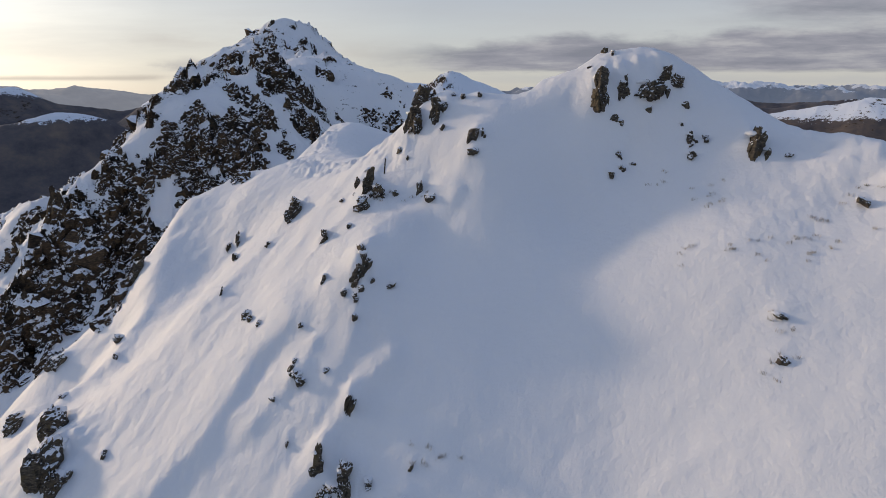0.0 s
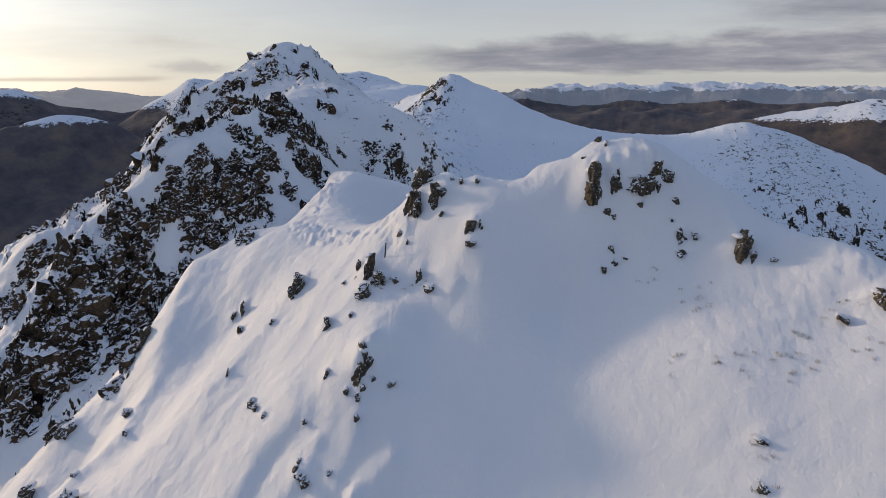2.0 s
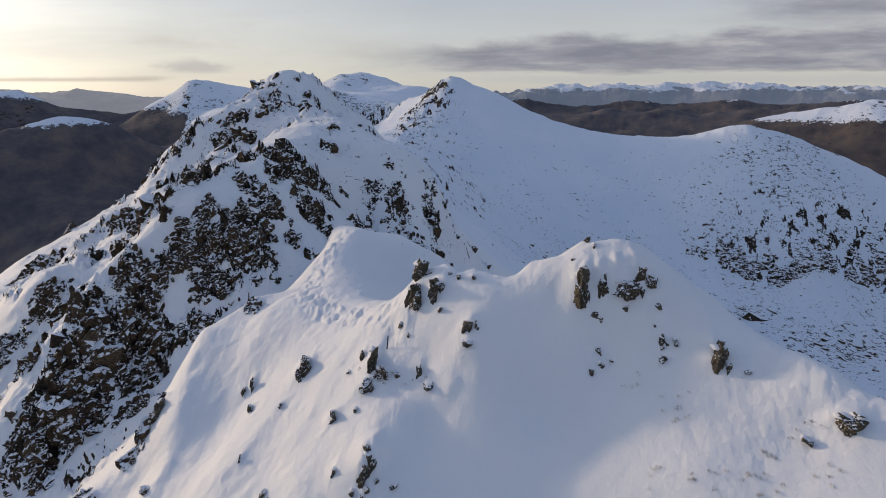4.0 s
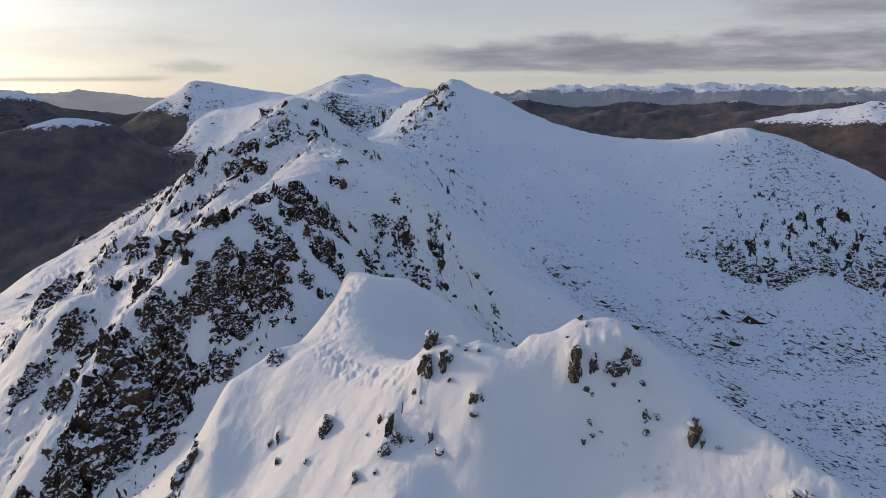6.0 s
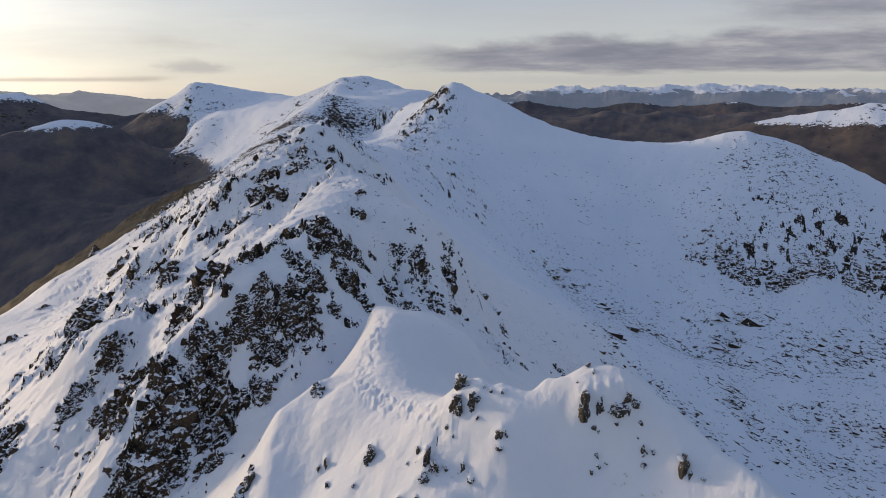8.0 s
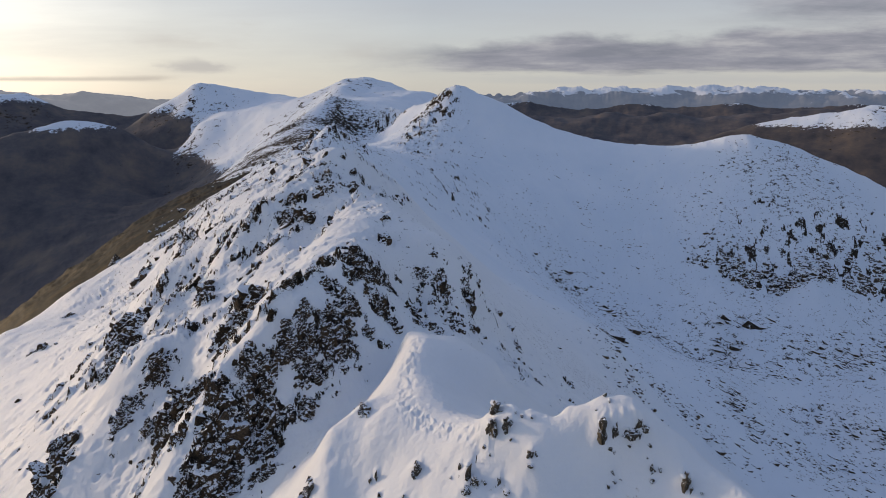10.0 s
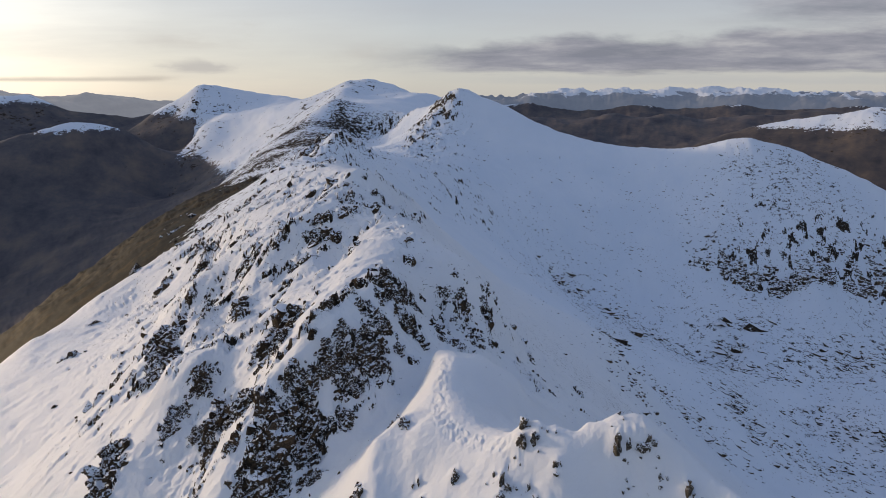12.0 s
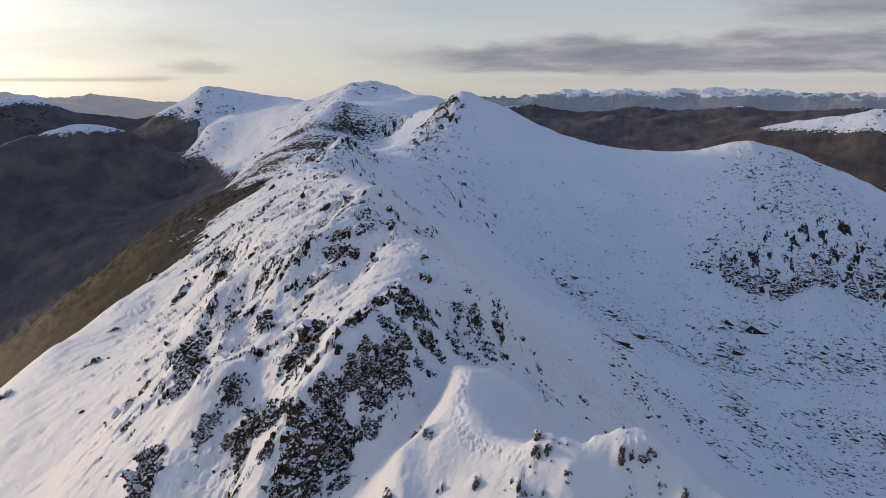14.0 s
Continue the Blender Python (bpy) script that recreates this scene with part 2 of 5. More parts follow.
    "cliff_top": [(684, 1490, -283), (780, 1460, -290), (864, 1440, -300), (1000, 1450, -300), (1180, 1440, -330)],
    "rocky_bowl": [(-330, 2330, -124), (-280, 2338, -116), (-234, 2311, -91)],
    "horseshoe": [(-270, 2470, -6), (-190, 2400, -12), (-137, 2300, 0), (-60, 2110, 24), (-20, 2060, 48), (24, 2026, 72), (60, 2020, 66), (168, 2000, 17), (275, 1970, -35), (398, 1950, -78), (500, 1930, -98), (611, 1918, -107), (690, 1860, -106), (760, 1760, -78), (815, 1720, -66), (930, 1710, -89), (1097, 1710, -155), (1206, 1700, -209), (1500, 1650, -390)],
    "sunlit_rib": [(24, 2026, 72), (0, 2000, 48), (-35, 1930, 4), (-75, 1850, -45), (-110, 1750, -85), (-150, 1600, -115)],
    "rib_hollow": [(-120, 2080, -55), (-190, 1980, -85), (-215, 1850, -110)],
    "horseshoe_face": [(60, 1850, -40), (230, 1750, -140), (200, 1500, -270), (430, 1700, -200), (640, 1650, -190)],
    "horseshoe_back": [(-100, 2400, -60), (200, 2350, -160), (500, 2300, -260), (900, 2100, -300), (1300, 2100, -420), (1700, 1700, -560)],
    "great_ridge": [(-270, 2470, -6), (-374, 2520, 16), (-500, 2900, 10), (-630, 3300, 33), (-672, 3700, 87), (-620, 3800, 133), (-557, 3843, 160), (-469, 3820, 145), (-341, 3700, 100), (-201, 3550, 73), (-102, 3400, 58), (100, 3300, -40)],
    "great_left": [(-716, 3500, 70), (-980, 4000, 15), (-1380, 4350, -27), (-1544, 4250, -59), (-1590, 4000, -141), (-1629, 3800, -258), (-1629, 3500, -363), (-1656, 3200, -447), (-1655, 2900, -511), (-1640, 2600, -590)],
    "west_flank": [(-374, 2520, 20), (-464, 2500, 40), (-522, 2350, -22), (-579, 2050, -88), (-602, 1800, -143), (-582, 1500, -170), (-555, 1250, -170), (-524, 1050, -158), (-503, 900, -164), (-513, 760, -190), (-560, 560, -250)],
    "west_slope": [(-420, 2250, -60), (-400, 1800, -85), (-360, 1450, -90), (-330, 1100, -80), (-270, 800, -72)],
    "great_hollow": [(-700, 2700, -160), (-1000, 3200, -220), (-1050, 2500, -420), (-1000, 1900, -480), (-850, 1300, -430)],
    "valley": [(-900, 300, -640), (-1300, 1000, -760), (-1700, 1900, -800), (-2000, 2450, -780), (-2500, 2500, -700)],
    "dome_back": [(-2900, 3700, -420), (-2500, 3900, -430), (-2150, 3950, -420), (-1750, 4020, -400)],
    "dome": [(-2600, 3050, -260), (-2312, 3258, -175), (-2185, 3344, -135), (-2094, 3401, -100), (-1979, 3469, -96), (-1861, 3534, -123), (-1765, 3582, -188)],
    "dome_foot": [(-2450, 2850, -430), (-2150, 3000, -400), (-1850, 3150, -420), (-1600, 3300, -480)],
    "sharp_hill": [(-2500, 4300, -330), (-2214, 4476, -151), (-2106, 4528, -54), (-1981, 4584, 20), (-1821, 4650, 150), (-1780, 4660, 118), (-1617, 4724, 88), (-1351, 4807, 44), (-1111, 4868, 14), (-700, 4700, -60)],
    "sharp_foot": [(-2100, 4150, -330), (-1850, 4200, -250), (-1600, 4300, -200)],
    "left_range": [(-3900, 4500, 60), (-3596, 4796, 74), (-3427, 4918, 67), (-3309, 4998, 46), (-3158, 5095, -20), (-2960, 5212, -75), (-2669, 5367, -116)],
    "left_range_foot": [(-3000, 3900, -330), (-2900, 4500, -300), (-2650, 4950, -300)],
    "isles": [(-3465, 5374, 14), (-3325, 5462, 30), (-3185, 5545, 58), (-2950, 5672, 28), (-2666, 5811, -4), (-2300, 5950, -45)],
    "far_range": [(408, 6380, 32), (687, 6356, 20), (960, 6320, 74), (1282, 6263, 100), (1697, 6163, 72), (2088, 6042, 86), (2365, 5940, 95), (2797, 5749, 78), (3114, 5584, 43), (3624, 5267, 41), (3900, 5050, 20)],
    "far_front": [(250, 6000, -40), (800, 5990, 15), (1250, 5900, -40), (1650, 5840, 12), (2100, 5680, -30), (2500, 5540, 25), (2900, 5330, -25), (3300, 5120, 10), (3650, 4880, -20)],
    "far_range_foot": [(-300, 5900, -150), (500, 5750, -190), (1500, 5560, -170), (2500, 5150, -170), (3200, 4750, -150)],
    "middle_hills": [(300, 5300, -130), (722, 5344, -130), (1002, 5299, -152), (1356, 5220, -92), (1775, 5092, -98), (2089, 4972, -126), (2340, 4859, -85), (2700, 4668, -60), (3200, 4400, -70)],
    "middle_valley": [(400, 4400, -380), (1000, 4200, -430), (1500, 4500, -330), (2000, 4400, -260), (2700, 4200, -190)],
    "right_hill": [(1300, 4000, -370), (1549, 3896, -251), (1746, 3812, -161), (1852, 3762, -116), (2126, 3614, -57), (2384, 3450, -15), (2597, 3293, 7), (3000, 2900, 0)],
    "right_hill_foot": [(800, 3300, -480), (1300, 3100, -480), (1700, 2700, -520), (2100, 2200, -540), (2700, 1700, -480)],
    "great_arete": [(-575, 3600, 118), (-589, 3400, 85), (-560, 3100, 45)],
    "great_face": [(-480, 3600, 95), (-479, 3400, 62), (-440, 3100, 25)],
    "sharp_front": [(-1815, 4560, 75), (-1800, 4450, 10), (-1900, 4300, -130)],
    "sharp_hollows": [(-1960, 4470, -70), (-1980, 4350, -170)],
    "sharp_bowl": [(-1660, 4580, 20), (-1640, 4450, -70)],
    "slope_hollow": [(9, 36, -9.8), (8.5, 30, -13.2), (8, 24, -16.9), (6, 15, -23.0)],
    "south": [(-3500, 1500, -420), (-3000, -500, -500), (-1000, -1500, -600), (-100, -400, -260), (300, -300, -330), (1500, -1500, -650), (3200, -200, -500), (4500, 1500, -300), (0, -4500, -400), (-4500, -3500, -300), (4500, -3500, -300)],
}


def land_knots():
    """Points along the break lines, closer together near the walk."""
    knots = []
    for name, line in LINES.items():
        for (ax, ay, az), (bx, by, bz) in zip(line, line[1:]):
            gap = max(2.2, 0.06 * math.hypot(0.5 * (ax + bx), 0.5 * (ay + by) + 20))
            if name == "near_crest":
                gap = min(gap, max(1.2, math.hypot(bx - ax, by - ay)))
            n = max(1, round(math.hypot(bx - ax, by - ay) / gap))
            knots += [(ax + (bx - ax) * i / n, ay + (by - ay) * i / n, az + (bz - az) * i / n, gap) for i in range(n)]
        knots.append((*line[-1], gap))
    keep = []
    for k in knots:
        if all(math.hypot(k[0] - o[0], k[1] - o[1]) > 0.35 * k[3] for o in keep):
            keep.append(k)
    return np.array(keep)


KNOTS = land_knots()
SHARP = 0.15      # how far the break lines are rounded off


def spread(p, q, c):
    d = p[:, None, :] - q[None, :, :]
    return np.sqrt((d * d).sum(2) + c[None, :] ** 2)


def land_weights():
    p, c = KNOTS[:, :2], SHARP * KNOTS[:, 3]
    n = len(p)
    a = np.zeros((n + 3, n + 3))
    a[:n, :n] = spread(p, p, c)
    a[:n, n], a[:n, n + 1:] = 1, p / 1000
    a[n, :n], a[n + 1:, :n] = 1, p.T / 1000
    return np.linalg.solve(a, np.concatenate([KNOTS[:, 2], [0, 0, 0]]))


WEIGHTS = land_weights()


def smooth_land(x, y):
    """Height in metres of the land without its detail, for plan coordinates in metres."""
    p = np.stack([np.ravel(x), np.ravel(y)], 1) / S
    c, n = SHARP * KNOTS[:, 3], len(KNOTS)
    z = np.empty(len(p))
    for i in range(0, len(p), 20000):
        q = p[i:i + 20000]
        r2 = (q * q).sum(1)[:, None] - 2 * q @ KNOTS[:, :2].T + (KNOTS[:, :2] ** 2).sum(1)[None, :] + c[None, :] ** 2
        z[i:i + 20000] = np.sqrt(np.maximum(r2, 0)) @ WEIGHTS[:n] + WEIGHTS[n] + q @ WEIGHTS[n + 1:] / 1000
    return (z * S + EYE).reshape(np.shape(x))


def grain(x, y, seed=0):
    """Gradient noise on a plane, about -1 to 1."""
    xi, yi = np.floor(x).astype(np.int64), np.floor(y).astype(np.int64)
    fx, fy = x - xi, y - yi
    u, v = fx * fx * fx * (fx * (fx * 6 - 15) + 10), fy * fy * fy * (fy * (fy * 6 - 15) + 10)

    def corner(dx, dy):
        h = ((xi + dx) * 374761393 + (yi + dy) * 668265263 + seed * 974711) & 0xFFFFFFFF
        h = ((h ^ (h >> 13)) * 1274126177) & 0xFFFFFFFF
        a = ((h ^ (h >> 16)) & 0xFFFF) * (2 * math.pi / 65536)
        return np.cos(a) * (fx - dx) + np.sin(a) * (fy - dy)

    low = corner(0, 0) * (1 - u) + corner(1, 0) * u
    high = corner(0, 1) * (1 - u) + corner(1, 1) * u
    return 1.5 * (low * (1 - v) + high * v)


def fractal(x, y, size, octaves, seed=0, gain=0.5, ridged=False):
    total, amp = np.zeros(np.shape(x)), 1.0
    for i in range(octaves):
        k = 2.03 ** i / size
        g = grain(x * k + 17.3 * i, y * k - 9.1 * i, seed + i)
        total += amp * ((1 - 2 * np.abs(g)) if ridged else g)
        amp *= gain
    return total


def step(a, b, v):
    t = np.clip((v - a) / (b - a), 0, 1)
    return t * t * (3 - 2 * t)


def patch(x, y, cx, cy, rx, ry, turn=0.0):
    """1 in the middle of a soft oval of the plan, 0 outside; plan units of LINES."""
    c, s = math.cos(radians(turn)), math.sin(radians(turn))
    dx, dy = x / S - cx, y / S - cy
    return np.exp(-((c * dx + s * dy) / rx) ** 2 - ((c * dy - s * dx) / ry) ** 2)


# Single crags, in metres: middle x, y, half width, half depth, strength.
CRAGS = {
    "flank": [(-85, 124, 3.2, 4.5, 1), (-81, 115, 3.4, 4.5, 1.05), (-80, 108, 2.4, 3.6, 1.05), (-76.5, 110, 2.4, 4, 0.9), (-73, 101, 2.0, 3.0, 0.7), (-58.5, 110.3, 2.6, 2.9, 0.8), (-42.8, 87.5, 4.1, 5.2, 0.9), (-53.1, 78.8, 4.5, 5.6, 0.8), (-64.5, 83.6, 2.4, 3.3, 0.7), (-61.0, 89.3, 1.6, 2.7, 0.6), (-76.1, 78.0, 3.7, 5.8, 0.9), (-108.1, 208.6, 4.4, 4.9, 0.7), (-129.8, 224.0, 4.8, 4.7, 0.6), (-46.0, 116.5, 2.6, 1.8, 0.7), (-71.2, 153.1, 4.5, 4.7, 0.6), (-41.1, 123.1, 3.6, 1.5, 0.7), (-160.4, 218.2, 4.2, 1.7, 0.6), (-149.1, 183.6, 6.7, 1.9, 0.5), (-184.0, 182.6, 3.3, 2.7, 0.6)],
    "flank_high": [(-160.0, 616.0, 13.0, 8.0, 1.1), (-173.7, 709.2, 22.9, 13.9, 0.9), (-168.0, 850.0, 22.0, 38.0, 0.8), (-104.3, 255.6, 3.4, 2.0, 0.6), (-56.5, 168.7, 2.1, 1.2, 0.7), (-42.8, 128.8, 2.8, 1.5, 0.7), (-36.5, 134.3, 1.9, 1.6, 0.6), (-41.8, 142.5, 6.0, 1.0, 0.6), (-44.4, 125.5, 2.7, 1.5, 0.6), (-38.0, 122.5, 2.1, 1.8, 0.6), (-129.2, 270.6, 4.4, 2.4, 0.5), (-254.4, 513.3, 8.1, 5.6, 0.5), (-102.3, 148.5, 2.4, 4.0, 0.6), (-49.0, 89.6, 1.5, 3.8, 0.5)],
    "right": [(-11.9, 89.7, 2.2, 2.4, 0.7), (-6.0, 93.9, 3.0, 3.2, 0.7), (-9.6, 84.6, 4.3, 1.3, 0.9), (-1.7, 93.6, 2.3, 1.4, 0.8), (-8.4, 100.6, 2.3, 1.3, 0.5), (20.4, 92.4, 3.3, 1.2, 0.9), (9.6, 98.5, 1.2, 1.5, 0.7), (21.4, 111.1, 1.4, 1.5, 0.6), (-19.1, 107.1, 1.1, 2.0, 0.9), (-19.1, 147.9, 1.4, 3.4, 0.6), (0.9, 102.9, 2.4, 2.0, 0.4)],
    "face_high": [(-22.3, 84.5, 1.8, 2.3, 0.9), (-22.5, 81.8, 1.2, 1.5, 0.8), (-20.3, 84.5, 1.4, 2.0, 0.85), (-18.6, 86.6, 1.2, 1.8, 0.8), (-18.2, 80.5, 2.0, 1.1, 0.95), (-16.9, 79.9, 2.7, 0.9, 0.95), (-19.5, 81.8, 0.8, 0.8, 0.7), (-21.4, 77.0, 1.5, 2.0, 0.75), (-23.6, 77.7, 0.9, 1.7, 0.8), (-23.6, 73.3, 2.1, 2.1, 0.95), (-21.7, 73.4, 1.0, 1.0, 0.8), (-22.2, 71.2, 2.5, 1.4, 0.95), (-26.5, 73.6, 1.5, 0.9, 0.75), (-24.5, 70.6, 1.2, 1.4, 0.8), (-28.5, 74.0, 0.8, 1.8, 0.85), (-29.0, 72.2, 0.8, 0.8, 0.7), (-28.5, 70.4, 1.2, 2.1, 0.85)],
    "face_wide": [(-30.5, 69.7, 2.9, 1.4, 0.95), (-27.3, 68.0, 1.4, 1.9, 1.05), (-32.8, 68.7, 3.3, 0.9, 0.9), (-34.9, 67.5, 2.5, 1.0, 0.8), (-34.1, 66.0, 2.5, 1.7, 1), (-31.0, 71.4, 1.1, 0.8, 0.7), (-60.0, 128.0, 1.6, 2.2, 0.9), (-31.5, 77.8, 1.4, 1.0, 0.5), (-28.3, 82.9, 1.1, 1.8, 0.75), (-19.0, 74.6, 0.8, 1.1, 0.8), (-17.0, 87.6, 1.0, 1.0, 0.6), (-18.5, 99.8, 1.0, 1.6, 0.85)],
    "summit": [(-28.1, 83.0, 1.2, 1.4, 0.7), (-43.0, 128.6, 3.3, 1.2, 0.9), (-35.8, 129.5, 2.9, 1.8, 0.8), (-31.9, 115.5, 1.8, 1.2, 0.8), (-30.9, 132.9, 3.7, 0.9, 0.7), (-30.4, 141.8, 1.3, 0.8, 0.8), (-43.1, 147.1, 2.2, 1.4, 0.7), (-18.6, 99.8, 1.1, 1.0, 0.9), (-12.4, 87.4, 1.3, 1.6, 0.8), (-16.1, 49.5, 0.9, 0.8, 0.8)],
    "face_low": [(-36.9, 61.9, 4.6, 4.1, 1.1), (-32.6, 62.2, 3.3, 3.9, 1.05), (-38.4, 56.5, 5.3, 3.0, 0.72), (-40.2, 53.3, 3.0, 2.7, 0.72), (-59.9, 89.4, 2.4, 3.0, 0.8), (-44.5, 61.5, 1.1, 1.7, 0.8), (-58.5, 79.7, 1.5, 1.9, 0.7), (-62.9, 84.6, 1.4, 2.0, 0.8), (-21.8, 42.5, 0.8, 1.0, 1), (-22.6, 40.4, 0.8, 1.2, 0.9), (-26.1, 38.4, 0.8, 0.8, 0.9), (-7.4, 96.7, 2.1, 2.7, 0.6), (-10.9, 97.6, 2.7, 0.9, 0.5), (-2.1, 99.0, 1.7, 1.4, 0.7)],
    "face_more": [(-83, 121, 4, 5.5, 0.9), (-40.7, 81, 1.8, 2.6, 0.9), (-26.2, 71.2, 1.8, 1.5, 0.9), (-25, 68.1, 1.4, 1.1, 0.9), (-26.5, 63.6, 1.4, 1.4, 0.8), (-25, 78.8, 1.3, 1.4, 0.7), (-48.8, 75.5, 1.8, 2.6, 0.8), (-44.1, 68.5, 1.3, 2.2, 0.8), (-79, 84, 2.2, 3.4, 0.9), (-31, 56.2, 2.4, 1.2, 0.7), (-18.4, 56.7, 0.7, 1.0, 1)],
    "right_more": [(-8.7, 93.8, 1.5, 1.1, 0.7), (-4.2, 88.2, 1.7, 1.1, 0.8), (-11.1, 96.3, 1.3, 0.9, 0.6), (9.3, 107, 1.0, 2.4, 0.6), (7.4, 85.4, 0.8, 1.6, 0.6), (21.5, 111, 1.6, 1.8, 0.7), (10.8, 88.5, 0.8, 1.6, 0.6)],
}


def craggy(x, y):
    """Where rock breaks out of the snow, 0 to about 1."""
    r = 0.40 * patch(x, y, -44, 96, 24, 20) + 0.34 * patch(x, y, -62, 68, 22, 28) + 0.38 * patch(x, y, -28, 112, 15, 16)
    r += 0.30 * patch(x, y, -80, 135, 26, 30) + 0.32 * patch(x, y, -52, 175, 24, 40)
    r += 0.44 * patch(x, y, -112, 165, 34, 34) + 0.36 * patch(x, y, -90, 240, 50, 70) + 0.42 * patch(x, y, -155, 330, 60, 110) + 0.34 * patch(x, y, -120, 470, 60, 140) + 0.12 * patch(x, y, -8, 130, 16, 20)
    r += 0.30 * patch(x, y, 12, 135, 16, 36) + 0.3 * patch(x, y, -25, 185, 12, 30)
    r += 0.42 * patch(x, y, 900, 1405, 260, 36) + 0.26 * patch(x, y, 960, 1470, 300, 90) + 0.12 * patch(x, y, 740, 1480, 130, 110)
    r += 2.3 * patch(x, y, -50, 1990, 55, 100) + 0.6 * patch(x, y, -220, 2340, 170, 140) + 0.5 * patch(x, y, -110, 1800, 60, 160) + 1.05 * patch(x, y, -215, 1000, 60, 260) + 0.5 * patch(x, y, -330, 1450, 120, 650)
    r += 0.6 * patch(x, y, -140, 560, 60, 230) + 0.45 * patch(x, y, -20, 1500, 120, 420)
    # breaks out in single outcrops
    some = r > 0.02
    for mask, size, seed in ((some & (y < 190), 8.0, 241), (some & (y >= 190) & (y < 420), 13.0, 246), (some & (y >= 420), 22.0, 251)):
        if mask.any():
            px, py = x[mask], y[mask]
            n = fractal(0.8 * px + 0.6 * py, 1.7 * (0.6 * px - 0.8 * py), size, 4, seed, 0.55)
            r[mask] = 0.35 * r[mask] + 1.5 * r[mask] * step(0.10, 0.50, n)
    around = (y > 28) & (y < 1000) & (x < 60) & (x > -330)
    if around.any():
        px, py = x[around], y[around]
        bend = 0.35 * grain(px / 2.5, py / 2.5, 201) + 0.25 * grain(px / 1.1, py / 1.1, 202)
        best = np.zeros_like(px)
        for side, group in CRAGS.items():
            for cx, cy, rx, ry, strength in group:
                strength *= 0.6 if side.startswith("right") else 1.0
                q = ((px - cx) / rx) ** 2 + ((py - cy) / ry) ** 2 + bend
                best = np.maximum(best, strength * np.exp(-np.maximum(q, 0) ** 1.5))
        r[around] = np.maximum(r[around], best) + 0.25 * best * r[around]
    return np.clip(r, 0, 1.1)


def stony(x, y):
    """Where boulders and thin turf speckle the snow, 0 to 1."""
    r = 0.36 * patch(x, y, 690, 1040, 320, 280) + 0.40 * patch(x, y, 900, 1250, 300, 150) + 0.62 * patch(x, y, 860, 1570, 220, 150)
    r += 0.14 * patch(x, y, 320, 850, 220, 400) + 0.40 * patch(x, y, 330, 1330, 330, 260) + 0.20 * patch(x, y, 130, 480, 100, 260) + 0.5 * patch(x, y, -60, 1850, 120, 300) + 0.5 * patch(x, y, -500, 2050, 110, 480) + 0.1 * patch(x, y, -330, 2300, 160, 200)
    r += 0.55 * patch(x, y, -230, 900, 140, 700) + 0.6 * patch(x, y, -900, 2900, 500, 700) + 0.46 * patch(x, y, 60, 250, 60, 130)
    r += 0.2 * patch(x, y, -60, 170, 60, 80) + 0.25 * patch(x, y, -95, 250, 60, 80) + 0.25 * patch(x, y, -5, 140, 24, 40)
    r += 0.8 * patch(x, y, -480, 1600, 220, 900) + 0.5 * patch(x, y, -1500, 3700, 260, 500) + 0.25 * patch(x, y, -280, 2420, 260, 200) + 0.6 * patch(x, y, -1850, 4450, 500, 300) + 0.45 * patch(x, y, -560, 3600, 300, 350) + 0.6 * patch(x, y, -3300, 4700, 500, 400) + 0.04 * patch(x, y, 300, 1650, 300, 260) + 0.55 * patch(x, y, 2350, 3400, 500, 350)
    return np.clip(r, 0, 0.95)


def along(x, y, line):
    """Distance from a line of the plan (metres; to its right: plus) and how far along it, 0 to 1."""
    best, side, run = np.full(np.shape(x), 1e9), np.zeros(np.shape(x)), np.zeros(np.shape(x))
    for i, ((ax, ay), (bx, by)) in enumerate(zip(line, line[1:])):
        dx, dy = bx - ax, by - ay
        t = np.clip(((x - ax) * dx + (y - ay) * dy) / (dx * dx + dy * dy), 0, 1)
        px, py = x - ax - t * dx, y - ay - t * dy
        d = np.hypot(px, py)
        hit = d < best
        best = np.where(hit, d, best)
        side = np.where(hit, np.sign(dy * px - dx * py), side)
        run = np.where(hit, (i + t) / (len(line) - 1), run)
    return best * side, run


